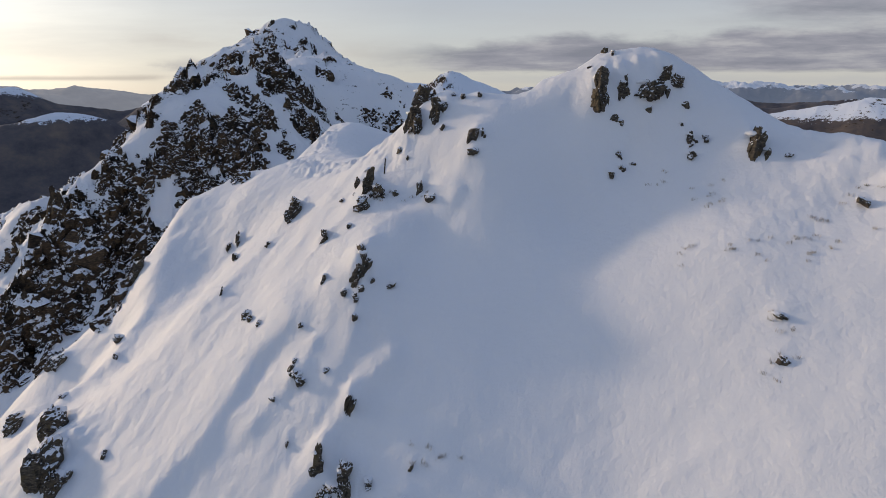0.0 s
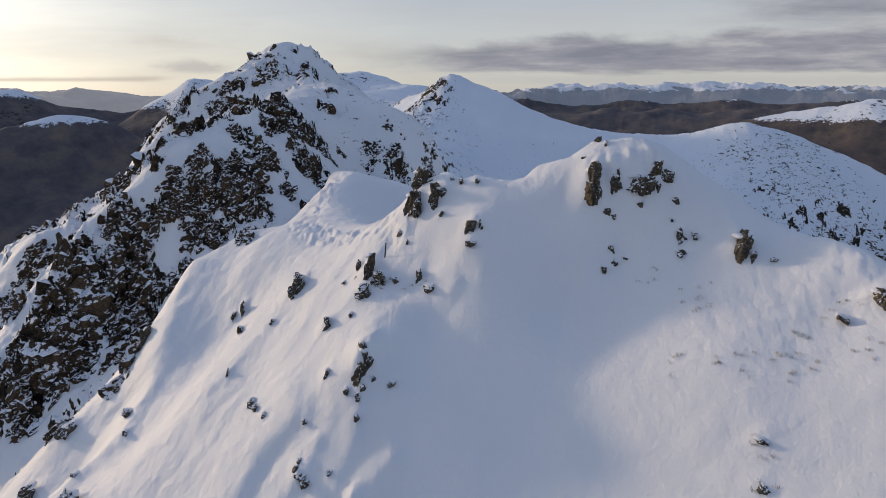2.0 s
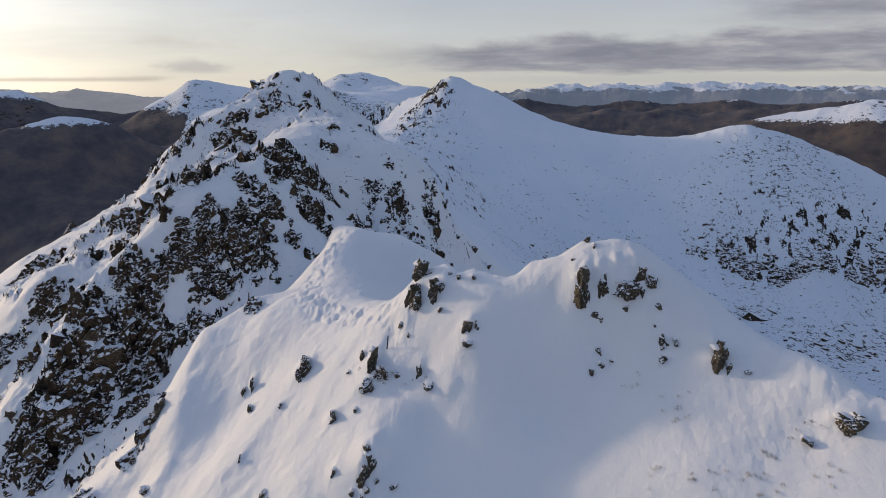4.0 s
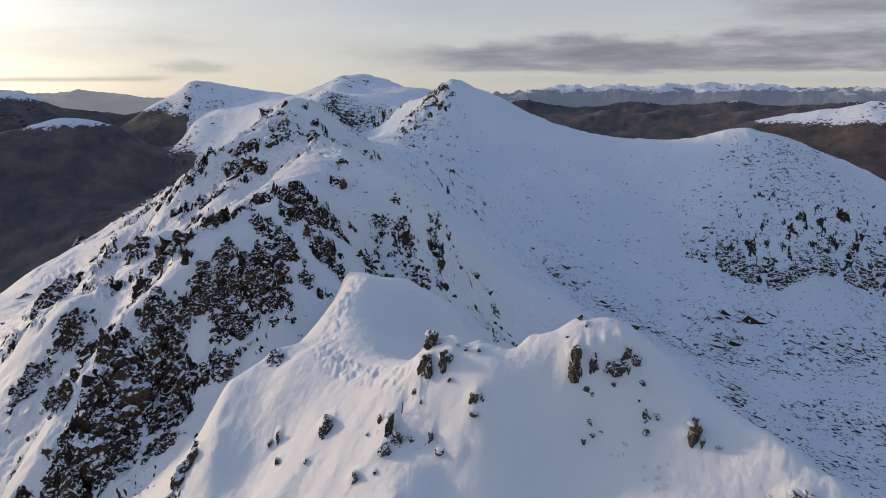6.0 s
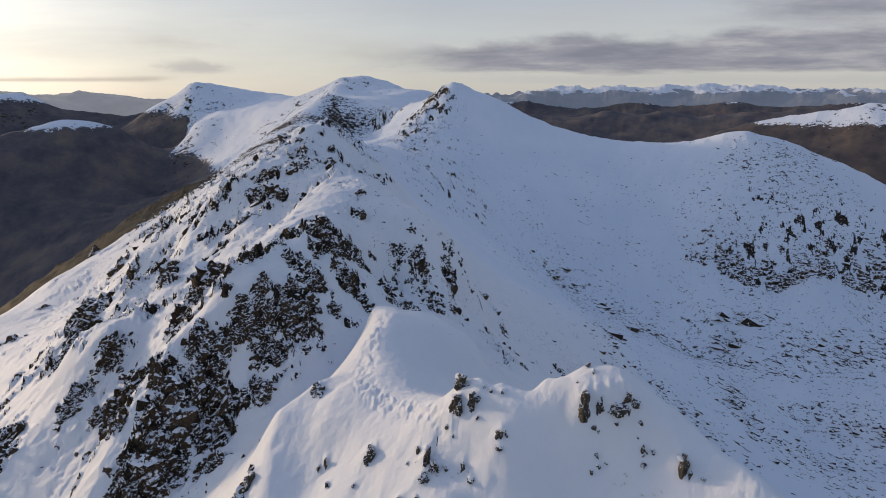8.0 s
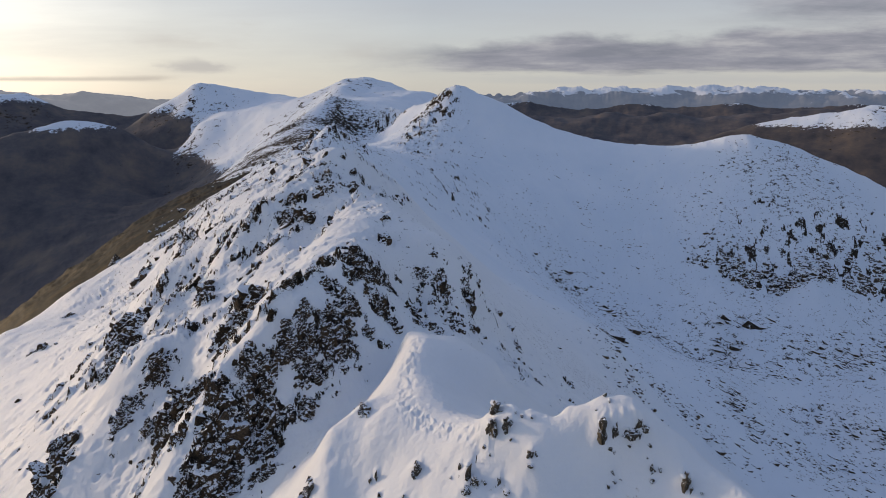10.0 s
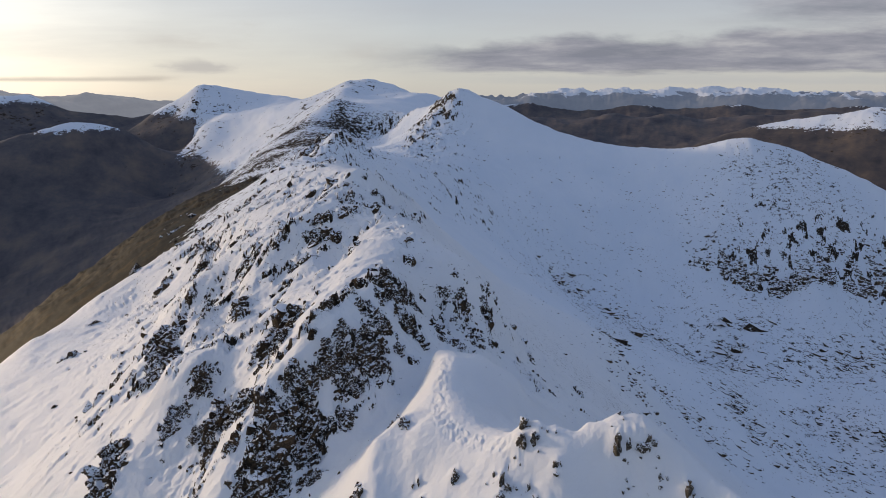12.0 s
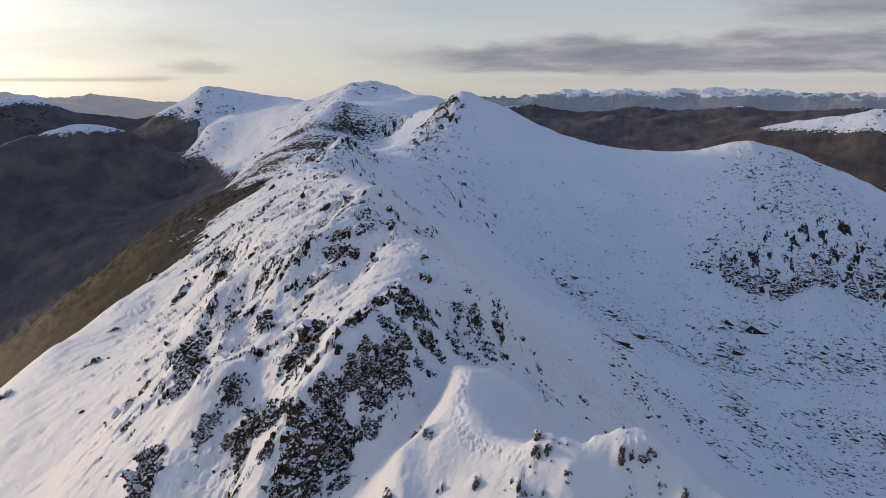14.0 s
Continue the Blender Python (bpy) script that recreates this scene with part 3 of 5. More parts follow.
# Drifts of wind-packed snow on the near slope: line, height, width to the left, width to the right.
DRIFTS = [
    ([(1.2, 32.0), (0.4, 31.3), (-1.1, 30.6), (-2.3, 29.5), (-3.5, 28.5), (-4.0, 27.0)], 0.38, 0.55, 1.8),
    ([(-1.6, 25.2), (-2.2, 24.0), (-3.2, 23.3), (-3.8, 22.4), (-4.5, 21.5), (-5.4, 20.2), (-6.2, 18.5)], 0.42, 0.45, 1.0),
    ([(-5.9, 28.0), (-7.6, 27.4), (-9.0, 26.5), (-9.7, 24.6), (-10.6, 23.4), (-12.0, 22.0), (-14, 19)], 0.55, 0.8, 2.6),
    ([(-5.6, 26.4), (-6.3, 24.9), (-7.4, 23.9), (-9.1, 23.0)], 0.28, 0.5, 1.2),
    ([(-3.9, 27.5), (-4.1, 25.6), (-5.0, 23.4), (-5.7, 22.1)], 0.25, 0.5, 1.0),
    ([(-11.5, 54.0), (-15.5, 51.5), (-19.5, 48.5), (-20.0, 44.0), (-19.2, 40.0), (-18.9, 36.5), (-19.6, 33.6), (-21.4, 31.6), (-23.2, 27.5), (-25.5, 22)], 0.45, 0.9, 2.0),
    ([(-9.5, 53.0), (-12.8, 51.5), (-15.8, 48.5), (-16.9, 44.0), (-16.2, 40.0), (-15.9, 36.5), (-16.6, 33.6), (-18.4, 31.0), (-20.0, 27.0)], -0.75, 1.7, 2.6),
    ([(-9.0, 40.0), (-11.0, 36.5), (-13.0, 33.0), (-14.2, 29.5)], 0.25, 0.8, 1.6),
    ([(-6.0, 38.0), (-8.0, 34.5), (-9.5, 31.5)], 0.20, 0.7, 1.6),
]
TRAIL = [(-10.9, 63.0), (-11.1, 58.1), (-11.4, 53.5), (-11.2, 48.7), (-9.5, 45.4), (-6.3, 41.9), (-3.4, 38.3), (-2.2, 36.2)]


# Stones of the near ridge: x, y, width and height in metres.
STONES = {
    ("tall dark schist block jutting from a snowy dome", "rocks of the dome"): [
        (8.32, 33.18, 0.96, 1.67), (9.4, 32.99, 0.71, 1.49), (10.44, 32.91, 1.5, 1.43), (11.58, 32.85, 0.82, 1.64), (12.11, 32.95, 0.85, 0.72), (9.69, 33.81, 0.39, 0.39), (8.01, 34.6, 0.23, 0.3), (7.98, 35.29, 0.2, 0.2), (9.04, 36.4, 0.3, 0.3), (9.29, 35.56, 0.24, 0.34), (8.8, 32.74, 0.3, 0.3), (9.2, 32.6, 0.36, 0.3), (10.57, 32.57, 0.26, 0.29)],
    ("dark rock standing out of smooth shaded snow", "rocks on the snowy shelf"): [
        (12.26, 32.31, 0.29, 0.29), (12.0, 31.77, 0.23, 0.39), (12.27, 30.93, 0.44, 0.7), (12.85, 30.86, 0.35, 0.32), (12.12, 30.38, 0.53, 0.47), (14.53, 28.79, 0.68, 1.55), (14.9, 28.63, 0.34, 0.5), (15.7, 28.31, 0.28, 0.19), (16.69, 24.12, 0.43, 0.43), (18.12, 23.9, 0.93, 0.93), (18.62, 23.83, 0.65, 0.59),
        (8.86, 31.86, 0.44, 0.38), (9.08, 31.65, 0.19, 0.32), (8.97, 31.25, 0.38, 0.38), (8.41, 31.02, 0.25, 0.25), (9.57, 31.38, 0.32, 0.25), (12.01, 20.6, 0.5, 0.3), (11.39, 19.3, 0.3, 0.24)],
    ("brown lichened crag on the crest, dusted with snow", "rocks along the crest"): [
        (-1.23, 38.26, 1.08, 1.37), (-1.75, 36.71, 1.19, 1.54), (-0.3, 36.13, 0.75, 1.17), (-0.06, 35.3, 0.3, 0.4), (1.64, 33.06, 0.63, 0.82), (1.62, 32.56, 0.75, 0.44), (2.14, 33.07, 0.25, 0.57), (2.19, 36.32, 0.31, 0.34), (0.67, 37.38, 0.28, 0.32), (1.18, 36.8, 0.24, 0.28), (-0.65, 38.09, 0.21, 0.21), (-2.49, 36.18, 0.24, 0.56), (-2.07, 35.33, 0.2, 0.61)],
    ("dark schist rock in wind-packed snow", "rocks below the crest"): [
        (-9.36, 37.96, 1.0, 1.46), (-4.43, 32.83, 0.86, 0.92), (-4.27, 33.79, 0.6, 1.81), (-3.63, 33.36, 0.73, 0.86), (-4.94, 35.47, 0.35, 0.77), (-5.04, 34.83, 0.34, 0.28), (-2.62, 33.38, 0.26, 0.3), (-1.23, 32.91, 0.29, 0.78), (-0.69, 31.74, 0.63, 0.57), (-5.79, 35.23, 0.21, 0.35)],
    ("small dark rock poking through a sunlit snow slope", "rocks on the slope"): [
        (-13.88, 40.38, 0.25, 1.19), (-14.54, 40.65, 0.34, 0.68), (-13.25, 38.21, 0.32, 0.61), (-10.56, 36.25, 0.42, 0.3), (-6.41, 32.02, 0.46, 0.79), (-4.88, 31.75, 0.26, 0.32), (-3.68, 27.67, 0.59, 1.29), (-4.01, 27.19, 0.41, 1.06), (-3.81, 26.95, 0.41, 0.41), (-4.47, 27.03, 0.41, 0.35), (-3.95, 26.62, 0.29, 0.41), (-3.88, 25.95, 0.29, 0.29), (-2.44, 27.2, 0.43, 0.35), (-3.23, 27.38, 0.18, 0.23), (-5.65, 28.42, 0.24, 0.55), (-10.12, 29.79, 0.47, 0.47), (-9.72, 29.38, 0.27, 0.27), (-9.03, 28.41, 0.26, 0.39), (-6.62, 26.95, 0.34, 0.37), (-12.39, 33.08, 0.15, 0.44)],
    ("dark broken rock low on the snow slope", "rocks low on the slope"): [
        (-6.26, 24.29, 0.69, 0.61), (-6.6, 24.88, 0.26, 0.31), (-6.51, 25.2, 0.16, 0.21), (-7.26, 24.0, 0.21, 0.21), (-3.75, 22.22, 0.28, 1.08), (-6.26, 22.15, 0.12, 0.24), (-4.99, 24.36, 0.22, 0.2), (-4.74, 20.37, 0.37, 1.27), (-4.24, 19.9, 0.82, 0.68), (-3.56, 19.83, 0.54, 1.01), (-2.67, 19.97, 0.4, 0.31), (-2.35, 19.37, 0.26, 0.22), (-1.44, 18.96, 0.34, 0.64), (-1.17, 20.24, 0.13, 0.22)],
    ("large dark outcrop at the edge of the slope", "rocks at the gully edge"): [
        (-19.82, 27.88, 1.39, 1.6), (-18.8, 24.74, 1.79, 2.93), (-17.46, 24.21, 0.76, 1.38), (-17.04, 24.57, 0.31, 0.56), (-15.47, 25.03, 0.21, 0.49), (-21.2, 31.5, 0.46, 0.38), (-19.68, 35.06, 0.78, 0.47), (-18.97, 33.41, 0.45, 0.3), (-25.48, 37.34, 0.97, 1.05), (-25.91, 33.73, 0.93, 1.1), (-21.3, 41.4, 0.8, 1.4), (-22.8, 41.0, 0.7, 1.1)],
}


def near_snow(x, y, banked=True):
    """Drifts, wind crust, trodden snow and hummocks of frosted grass."""
    z = 0.17 * fractal(x + 0.4 * y, y - 0.4 * x, 7.0, 4, 3, 0.42)
    left = step(8, -6, x)
    z += left * (0.06 * fractal(0.55 * x + 0.83 * y, 1.4 * (0.83 * x - 0.55 * y), 3.5, 3, 13, 0.5) + 0.035 * fractal(x, y, 0.9, 4, 15, 0.6))
    z += 0.018 * fractal(x * 0.6, y * 1.5, 0.8, 3, 9)
    for line, high, wide_left, wide_right in DRIFTS:
        d, run = along(x, y, line)
        d = d + 0.25 * grain(x / 1.7, y / 1.7, 77)
        fade = step(0, 0.15, run) * step(1, 0.8, run)
        z += 0.8 * high * fade * np.where(d < 0, np.exp(-(d / wide_left) ** 2), np.exp(-(d / wide_right) ** 2))
    d, _ = along(x, y, [(S * a, S * b) for a, b, _ in LINES["near_crest"]])
    z += np.exp(-(d / 2.2) ** 2) * (0.15 * fractal(x, y, 2.4, 4, 121, 0.55) - 0.06)
    d, run = along(x, y, TRAIL)
    tread = np.exp(-(d / 1.1) ** 4)
    z += tread * (0.20 * fractal(x, y, 0.9, 3, 101, 0.6) - 0.08)
    hum = np.clip(patch(x, y, 18.5, 34.5, 5.0, 3.2) + 0.8 * patch(x, y, 23, 33.5, 4, 3) + 0.5 * patch(x, y, -9, 46, 7, 9), 0, 1)
    z += hum * 0.04 * fractal(x, y, 0.75, 4, 111, 0.6)
    if banked:
        # snow is blown in behind and over the stones
        bank = np.zeros_like(z)
        for rows in STONES.values():
            for sx, sy, wide, high in rows:
                u, v = (x - sx) / (0.75 * wide + 0.15), (y - sy - 0.60 * high - 0.15) / (0.42 * high + 0.15)
                here = (np.abs(u) < 2.4) & (np.abs(v) < 2.4)
                if here.any():
                    bank[here] = np.maximum(bank[here], 0.26 * high * np.exp(-u[here] ** 2 - v[here] ** 2))
        z += bank * (1 + 0.4 * grain(x / 0.5, y / 0.5, 271))
    return z


def ledges(z, x, y, high, broken, seed):
    """Turns a slope into broken ledges and risers."""
    u = z / high + broken * fractal(x, y, 4.0 * high, 4, seed, 0.55)
    t = u - np.floor(u)
    return high * (step(0.25, 0.75, t) - t)


def land(x, y, z=None, banked=True):
    """Height in metres with all detail, and where it is craggy; z: the smooth land, if known."""
    x, y = np.asarray(x, float), np.asarray(y, float)
    shape, x, y = x.shape, x.ravel(), y.ravel()
    z = smooth_land(x, y) if z is None else z.ravel().copy()
    rough = craggy(x, y)
    far = np.hypot(x, y + 15)

    def on(mask, make):
        """Adds make(x, y, z, rough, far) where mask holds."""
        if mask.any():
            z[mask] += make(x[mask], y[mask], z[mask], rough[mask], far[mask])

    on(far < 110, lambda x, y, z, r, f: (1 - step(75, 105, f + 0.5 * np.minimum(x + 10, 0) * -1)) * near_snow(x, y, banked))
    mid = (far > 62) & (far < 800) & ~((x > -16) & (far < 78))

    def crags(x, y, z, r, f):
        fade = (1 - step(450, 800, f)) * step(62, 74, f)
        spur = fractal(0.8 * x + 0.6 * y, 2.6 * (0.6 * x - 0.8 * y), 18.0, 2, 91, 0.4, True)
        warp = 2.0 * fractal(x, y, 9.0, 3, 21)
        beyond = step(170, 300, f)
        block = fractal(x + warp, y + 0.6 * warp, 10.0, 5, 31, 0.52, True)
        flank = step(-14, -26, x)
        lump = (0.10 + 1.1 * r) * 0.9 * (block - 0.85) + (0.4 + 1.1 * flank) * (0.10 + 1.0 * r) * (spur - 0.75)
        lump += 0.45 * fractal(x, y, 13.0, 3, 5, 0.4) + (0.07 + 0.8 * r) * (1 - 0.6 * beyond) * (fractal(x + 0.5 * warp, y, 4.5, 4, 231, 0.55, True) - 0.88)
        hold = np.clip(1.7 * (r - 0.16), 0, 1)
        calm = 1 - 0.9 * np.exp(-((x + 7) / 11) ** 4 - ((y - 62) / 11) ** 4)
        return calm * fade * (lump + hold * (0.8 * ledges(z + lump, x, y, 2.8, 1.7, 141) + 0.7 * (1 - 0.8 * beyond) * ledges(z + lump, x, y, 1.0, 1.9, 151)))

    on(mid, crags)

    def mountains(x, y, z, r, f):
        fade = step(450, 800, f)
        big = fractal(x, y, 90.0, 6, 41, 0.52, True)
        lump = r * 8.0 * (big - 0.85) + (1 - step(1500, 2600, f)) * (1.6 * fractal(x, y, 70.0, 5, 51) + 1.5 * (fractal(x, y, 45.0, 5, 56, 0.5, True) - 0.85))
        gullies = step(EYE - 50, EYE - 140, z) * step(-120, -220, x)
        lump += 5.0 * gullies * (fractal(x + 0.4 * y, 0.5 * y, 75.0, 5, 261, 0.52, True) - 0.85)
        return fade * (lump + np.clip(1.3 * r, 0, 1) * 0.8 * ledges(z + lump, x, y, 8.0, 1.7, 161))

    on((far > 450) & (far < 2600), mountains)
    on(far > 1900, lambda x, y, z, r, f: step(1900, 2800, f) * (15.0 * (fractal(x, y, 420.0, 5, 61, 0.45, True) - 0.85) + 5.0 * fractal(x, y, 150.0, 4, 71)))
    on(far > 4400, lambda x, y, z, r, f: step(4450, 4700, f) * np.where(x > -400, 24.0, 10.0) * (fractal(x, y, 300.0, 6, 221, 0.55, True) - 0.85))
    return z.reshape(shape), rough.reshape(shape)


def land_mesh():
    """One sheet of land, on rings round the middle of the walk."""
    cx, cy = -3.0, -14.0
    turns = np.radians(np.concatenate([np.linspace(-46, 46, 1141), np.linspace(46, 314, 109)[1:]]))
    rings = [0.02]
    for end, gap, share in ((26, 0.6, 0), (62, 0.18, 0), (115, 0.30, 0), (190, 0.5, 0), (420, 0, 0.005), (1000, 0, 0.011), (1150, 0, 0.006), (1400, 0, 0.003), (1750, 0, 0.006), (4890, 0, 0.009)):
        while rings[-1] < end:
            rings.append(rings[-1] + gap + share * rings[-1])
    rings = np.array(rings)

    def grid(r, t):
        rr, tt = np.meshgrid(r, t, indexing="ij")
        return cx + rr * np.sin(tt), cy + rr * np.cos(tt), rr

    # the smooth land on every second ring and third turn, and between them straight
    ri, ti = np.unique(np.r_[0:len(rings):2, len(rings) - 1]), np.unique(np.r_[0:len(turns):3, len(turns) - 1])
    few_x, few_y, _ = grid(rings[ri], turns[ti])
    few = smooth_land(few_x, few_y)

    def between(values, at, known):
        k = np.clip(np.searchsorted(known, at, side="right") - 1, 0, len(known) - 2)
        w = (at - known[k]) / (known[k + 1] - known[k])
        return values[k] * (1 - w)[:, None] + values[k + 1] * w[:, None]

    z = between(few, rings, rings[ri])
    z = between(z.T, turns, turns[ti]).T[:, :-1]
    x, y, rr = grid(rings, turns[:-1])
    rough = np.empty_like(z)
    for i in range(0, len(rings), 24):
        z[i:i + 24], rough[i:i + 24] = land(x[i:i + 24], y[i:i + 24], z[i:i + 24])
    return x, y, z, rough, rr


def sheet_object(name, x, y, z, layers, material, closed):
    """A mesh object from a grid of points, with float layers for the material."""
    rows, cols = x.shape
    idx = np.arange(rows * cols).reshape(rows, cols)
    nxt = np.roll(idx, -1, 1) if closed else idx[:, 1:]
    cur = idx if closed else idx[:, :-1]
    quads = np.stack([cur[:-1], nxt[:-1], nxt[1:], cur[1:]], -1).reshape(-1, 4)[:, ::-1]
    me = bpy.data.meshes.new(name)
    me.vertices.add(rows * cols)
    me.vertices.foreach_set("co", np.stack([x, y, z], -1).astype(np.float32).ravel())
    me.loops.add(quads.size)
    me.loops.foreach_set("vertex_index", quads.astype(np.int32).ravel())
    me.polygons.add(len(quads))
    me.polygons.foreach_set("loop_start", np.arange(0, quads.size, 4, dtype=np.int32))
    me.polygons.foreach_set("use_smooth", np.ones(len(quads), dtype=bool))
    for key, values in layers.items():
        me.attributes.new(key, "FLOAT", "POINT").data.foreach_set("value", values.astype(np.float32).ravel())
    me.update(calc_edges=True)
    me.materials.append(material)
    return new(name, me)


def land_material():
    """Snow, bare rock where it is steep and craggy, and moor below the snow line."""
    mat = bpy.data.materials.new("snow_rock_moor")
    mat.use_nodes = True
    nt = mat.node_tree
    nt.nodes.clear()
    node, wire, calc, ramp, mix, noise_at = chain(nt)
    out, skin = node("ShaderNodeOutputMaterial"), node("ShaderNodeBsdfPrincipled")
    wire(skin, out)
    place = node("ShaderNodeNewGeometry").outputs["Position"]

    def layer(name):
        n = nt.nodes.new("ShaderNodeAttribute")
        n.attribute_name = name
        return n.outputs["Fac"]

    rock, moor, stones, zone, hazed_moor, far_off = layer("rock"), layer("moor"), layer("stones"), layer("zone"), layer("hazed_moor"), layer("far")

    def either(a, b):
        """a on the near land, b on the far land."""
        return calc("ADD", calc("MULTIPLY", a, calc("SUBTRACT", 1.0, zone)), calc("MULTIPLY", b, zone))

    # coarser grain on the land far off
    fine = either(noise_at(place, 0.8, 8, 0.62), noise_at(place, 0.11, 7, 0.70))
    coarse = either(noise_at(place, 0.12, 4, 0.5), noise_at(place, 0.01, 4, 0.5))
    bare = calc("ADD", rock, calc("MULTIPLY", calc("SUBTRACT", fine, 0.5), 1.25))
    grit = either(noise_at(place, 2.3, 5, 0.7, stretch=(1.0, 1.0, 2.2)), noise_at(place, 0.3, 5, 0.72, stretch=(1.0, 1.0, 1.6)))
    bare = calc("ADD", bare, calc("MULTIPLY", calc("SUBTRACT", grit, 0.5), 1.1))
    bare = calc("MULTIPLY", ramp(bare, [(0.47, 0.0), (0.515, 1.0)]), ramp(rock, [(0.03, 0.0), (0.12, 1.0)]))
    speck = either(noise_at(place, 0.85, 6, 0.72, stretch=(0.8, 1.0, 1.2)), noise_at(place, 0.13, 8, 0.76, stretch=(0.8, 1.0, 1.2)))
    broad = noise_at(place, 0.035, 8, 0.74, stretch=(1.0, 0.7, 1.6))
    speck = calc("ADD", calc("MULTIPLY", speck, calc("SUBTRACT", 1.0, far_off)), calc("MULTIPLY", broad, far_off))
    speck = calc("ADD", calc("SUBTRACT", speck, 0.69), calc("MULTIPLY", stones, 0.27))
    speck = calc("MULTIPLY", ramp(speck, [(0.0, 0.0), (0.035, 1.0)]), ramp(stones, [(0.04, 0.0), (0.15, 1.0)]))
    bare = calc("MAXIMUM", bare, speck)
    # near snow neutral, far snow bluer: the blue of haze put into its colour
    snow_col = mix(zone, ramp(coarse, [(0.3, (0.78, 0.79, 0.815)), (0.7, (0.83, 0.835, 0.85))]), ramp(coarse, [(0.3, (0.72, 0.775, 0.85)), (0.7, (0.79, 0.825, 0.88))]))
    rock_col = ramp(noise_at(place, 1.1, 7, 0.7), [(0.30, (0.014, 0.012, 0.0105)), (0.48, (0.046, 0.037, 0.029)), (0.60, (0.105, 0.075, 0.047)), (0.76, (0.20, 0.16, 0.115))])
    moor_col = ramp(noise_at(place, 0.04, 9, 0.74, stretch=(1.0, 0.6, 1.6)), [(0.40, (0.004, 0.0035, 0.003)), (0.5, (0.013, 0.0095, 0.0055)), (0.61, (0.055, 0.034, 0.013))])
    # far moor is paler and bluer: distance haze put into its colour
    hazed_moor_col = ramp(noise_at(place, 0.008, 9, 0.68), [(0.3, (0.070, 0.068, 0.080)), (0.5, (0.125, 0.112, 0.114)), (0.7, (0.21, 0.165, 0.135))])
    moor_col = mix(hazed_moor, moor_col, hazed_moor_col)
    low = calc("ADD", calc("MULTIPLY_ADD", moor, 1.6, -0.3), calc("MULTIPLY", calc("SUBTRACT", noise_at(place, 0.05, 9, 0.76), 0.5), 2.4))
    low = ramp(low, [(0.47, 0.0), (0.55, 1.0)])
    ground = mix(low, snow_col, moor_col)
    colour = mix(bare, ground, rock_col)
    nt.links.new(colour, skin.inputs["Base Color"])
    nt.links.new(ramp(bare, [(0.0, 0.62), (1.0, 0.85)]), skin.inputs["Roughness"])
    nt.links.new(ramp(calc("MAXIMUM", bare, low), [(0.0, 0.22), (1.0, 0.03)]), skin.inputs["Specular IOR Level"])
    bump = node("ShaderNodeBump")
    bump.inputs["Strength"].default_value = 0.35
    bump.inputs["Distance"].default_value = 0.4
    nt.links.new(fine, bump.inputs["Height"])
    crust = node("ShaderNodeBump")
    crust.inputs["Strength"].default_value, crust.inputs["Distance"].default_value = 0.45, 0.06
    nt.links.new(noise_at(place, 2.6, 6, 0.66, stretch=(1.6, 0.8, 1.0)), crust.inputs["Height"])
    nt.links.new(bump.outputs[0], crust.inputs["Normal"])
    # split faces of the bare rock
    cells = nt.nodes.new("ShaderNodeTexVoronoi")
    turned = node("ShaderNodeMapping", in_2=(0.3, -0.45, 0.2), in_3=(1.0, 1.0, 1.9))
    nt.links.new(place, turned.inputs[0])
    nt.links.new(turned.outputs[0], cells.inputs["Vector"])
    nt.links.new(either(0.9, 0.12), cells.inputs["Scale"])
    cells.inputs["Detail"].default_value, cells.inputs["Roughness"].default_value = 3.0, 0.6
    facet = node("ShaderNodeBump")
    nt.links.new(calc("MULTIPLY", bare, 0.9), facet.inputs["Strength"])
    nt.links.new(either(0.9, 6.0), facet.inputs["Distance"])
    nt.links.new(cells.outputs["Distance"], facet.inputs["Height"])
    nt.links.new(crust.outputs[0], facet.inputs["Normal"])
    wire(facet, skin, 0, skin.inputs.find("Normal"))
    return mat


LAND = land_material()
gx, gy, gz, grough, gr = land_mesh()
# steepness from the sheet itself
def steepness(x, y, z):
    ax, ay, az = (np.gradient(v, axis=0) for v in (x, y, z))
    bx, by, bz = (np.gradient(v, axis=1) for v in (x, y, z))
    nx, ny, nz = ay * bz - az * by, az * bx - ax * bz, ax * by - ay * bx
    return np.hypot(nx, ny) / np.maximum(np.abs(nz), 1e-9)


gs = steepness(gx, gy, gz)
g_stone = np.clip(stony(gx, gy) * (0.85 + 0.45 * fractal(gx, gy, 110.0, 4, 211)), 0, 1)
clump = np.zeros_like(gx)
few = (gr > 55) & (gr < 800) & (grough > 0.02)
clump[few] = fractal(gx[few], gy[few], 15.0, 4, 171, 0.55)
few = (gr >= 800) & (gr < 2600) & (grough > 0.02)
clump[few] = 1.6 * fractal(gx[few], gy[few], 60.0, 5, 181, 0.6)
steep = np.where(gr < 800, step(0.75, 1.9, gs), step(0.45, 1.3, gs))
g_rock = 0.54 * grough + 0.58 * (steep - np.where(gr < 800, 0.35, 0.20)) * step(0.08, 0.4, grough) + 0.16 * clump - 0.03
g_rock = np.clip(g_rock * step(0.02, 0.12, grough), 0, 0.66)
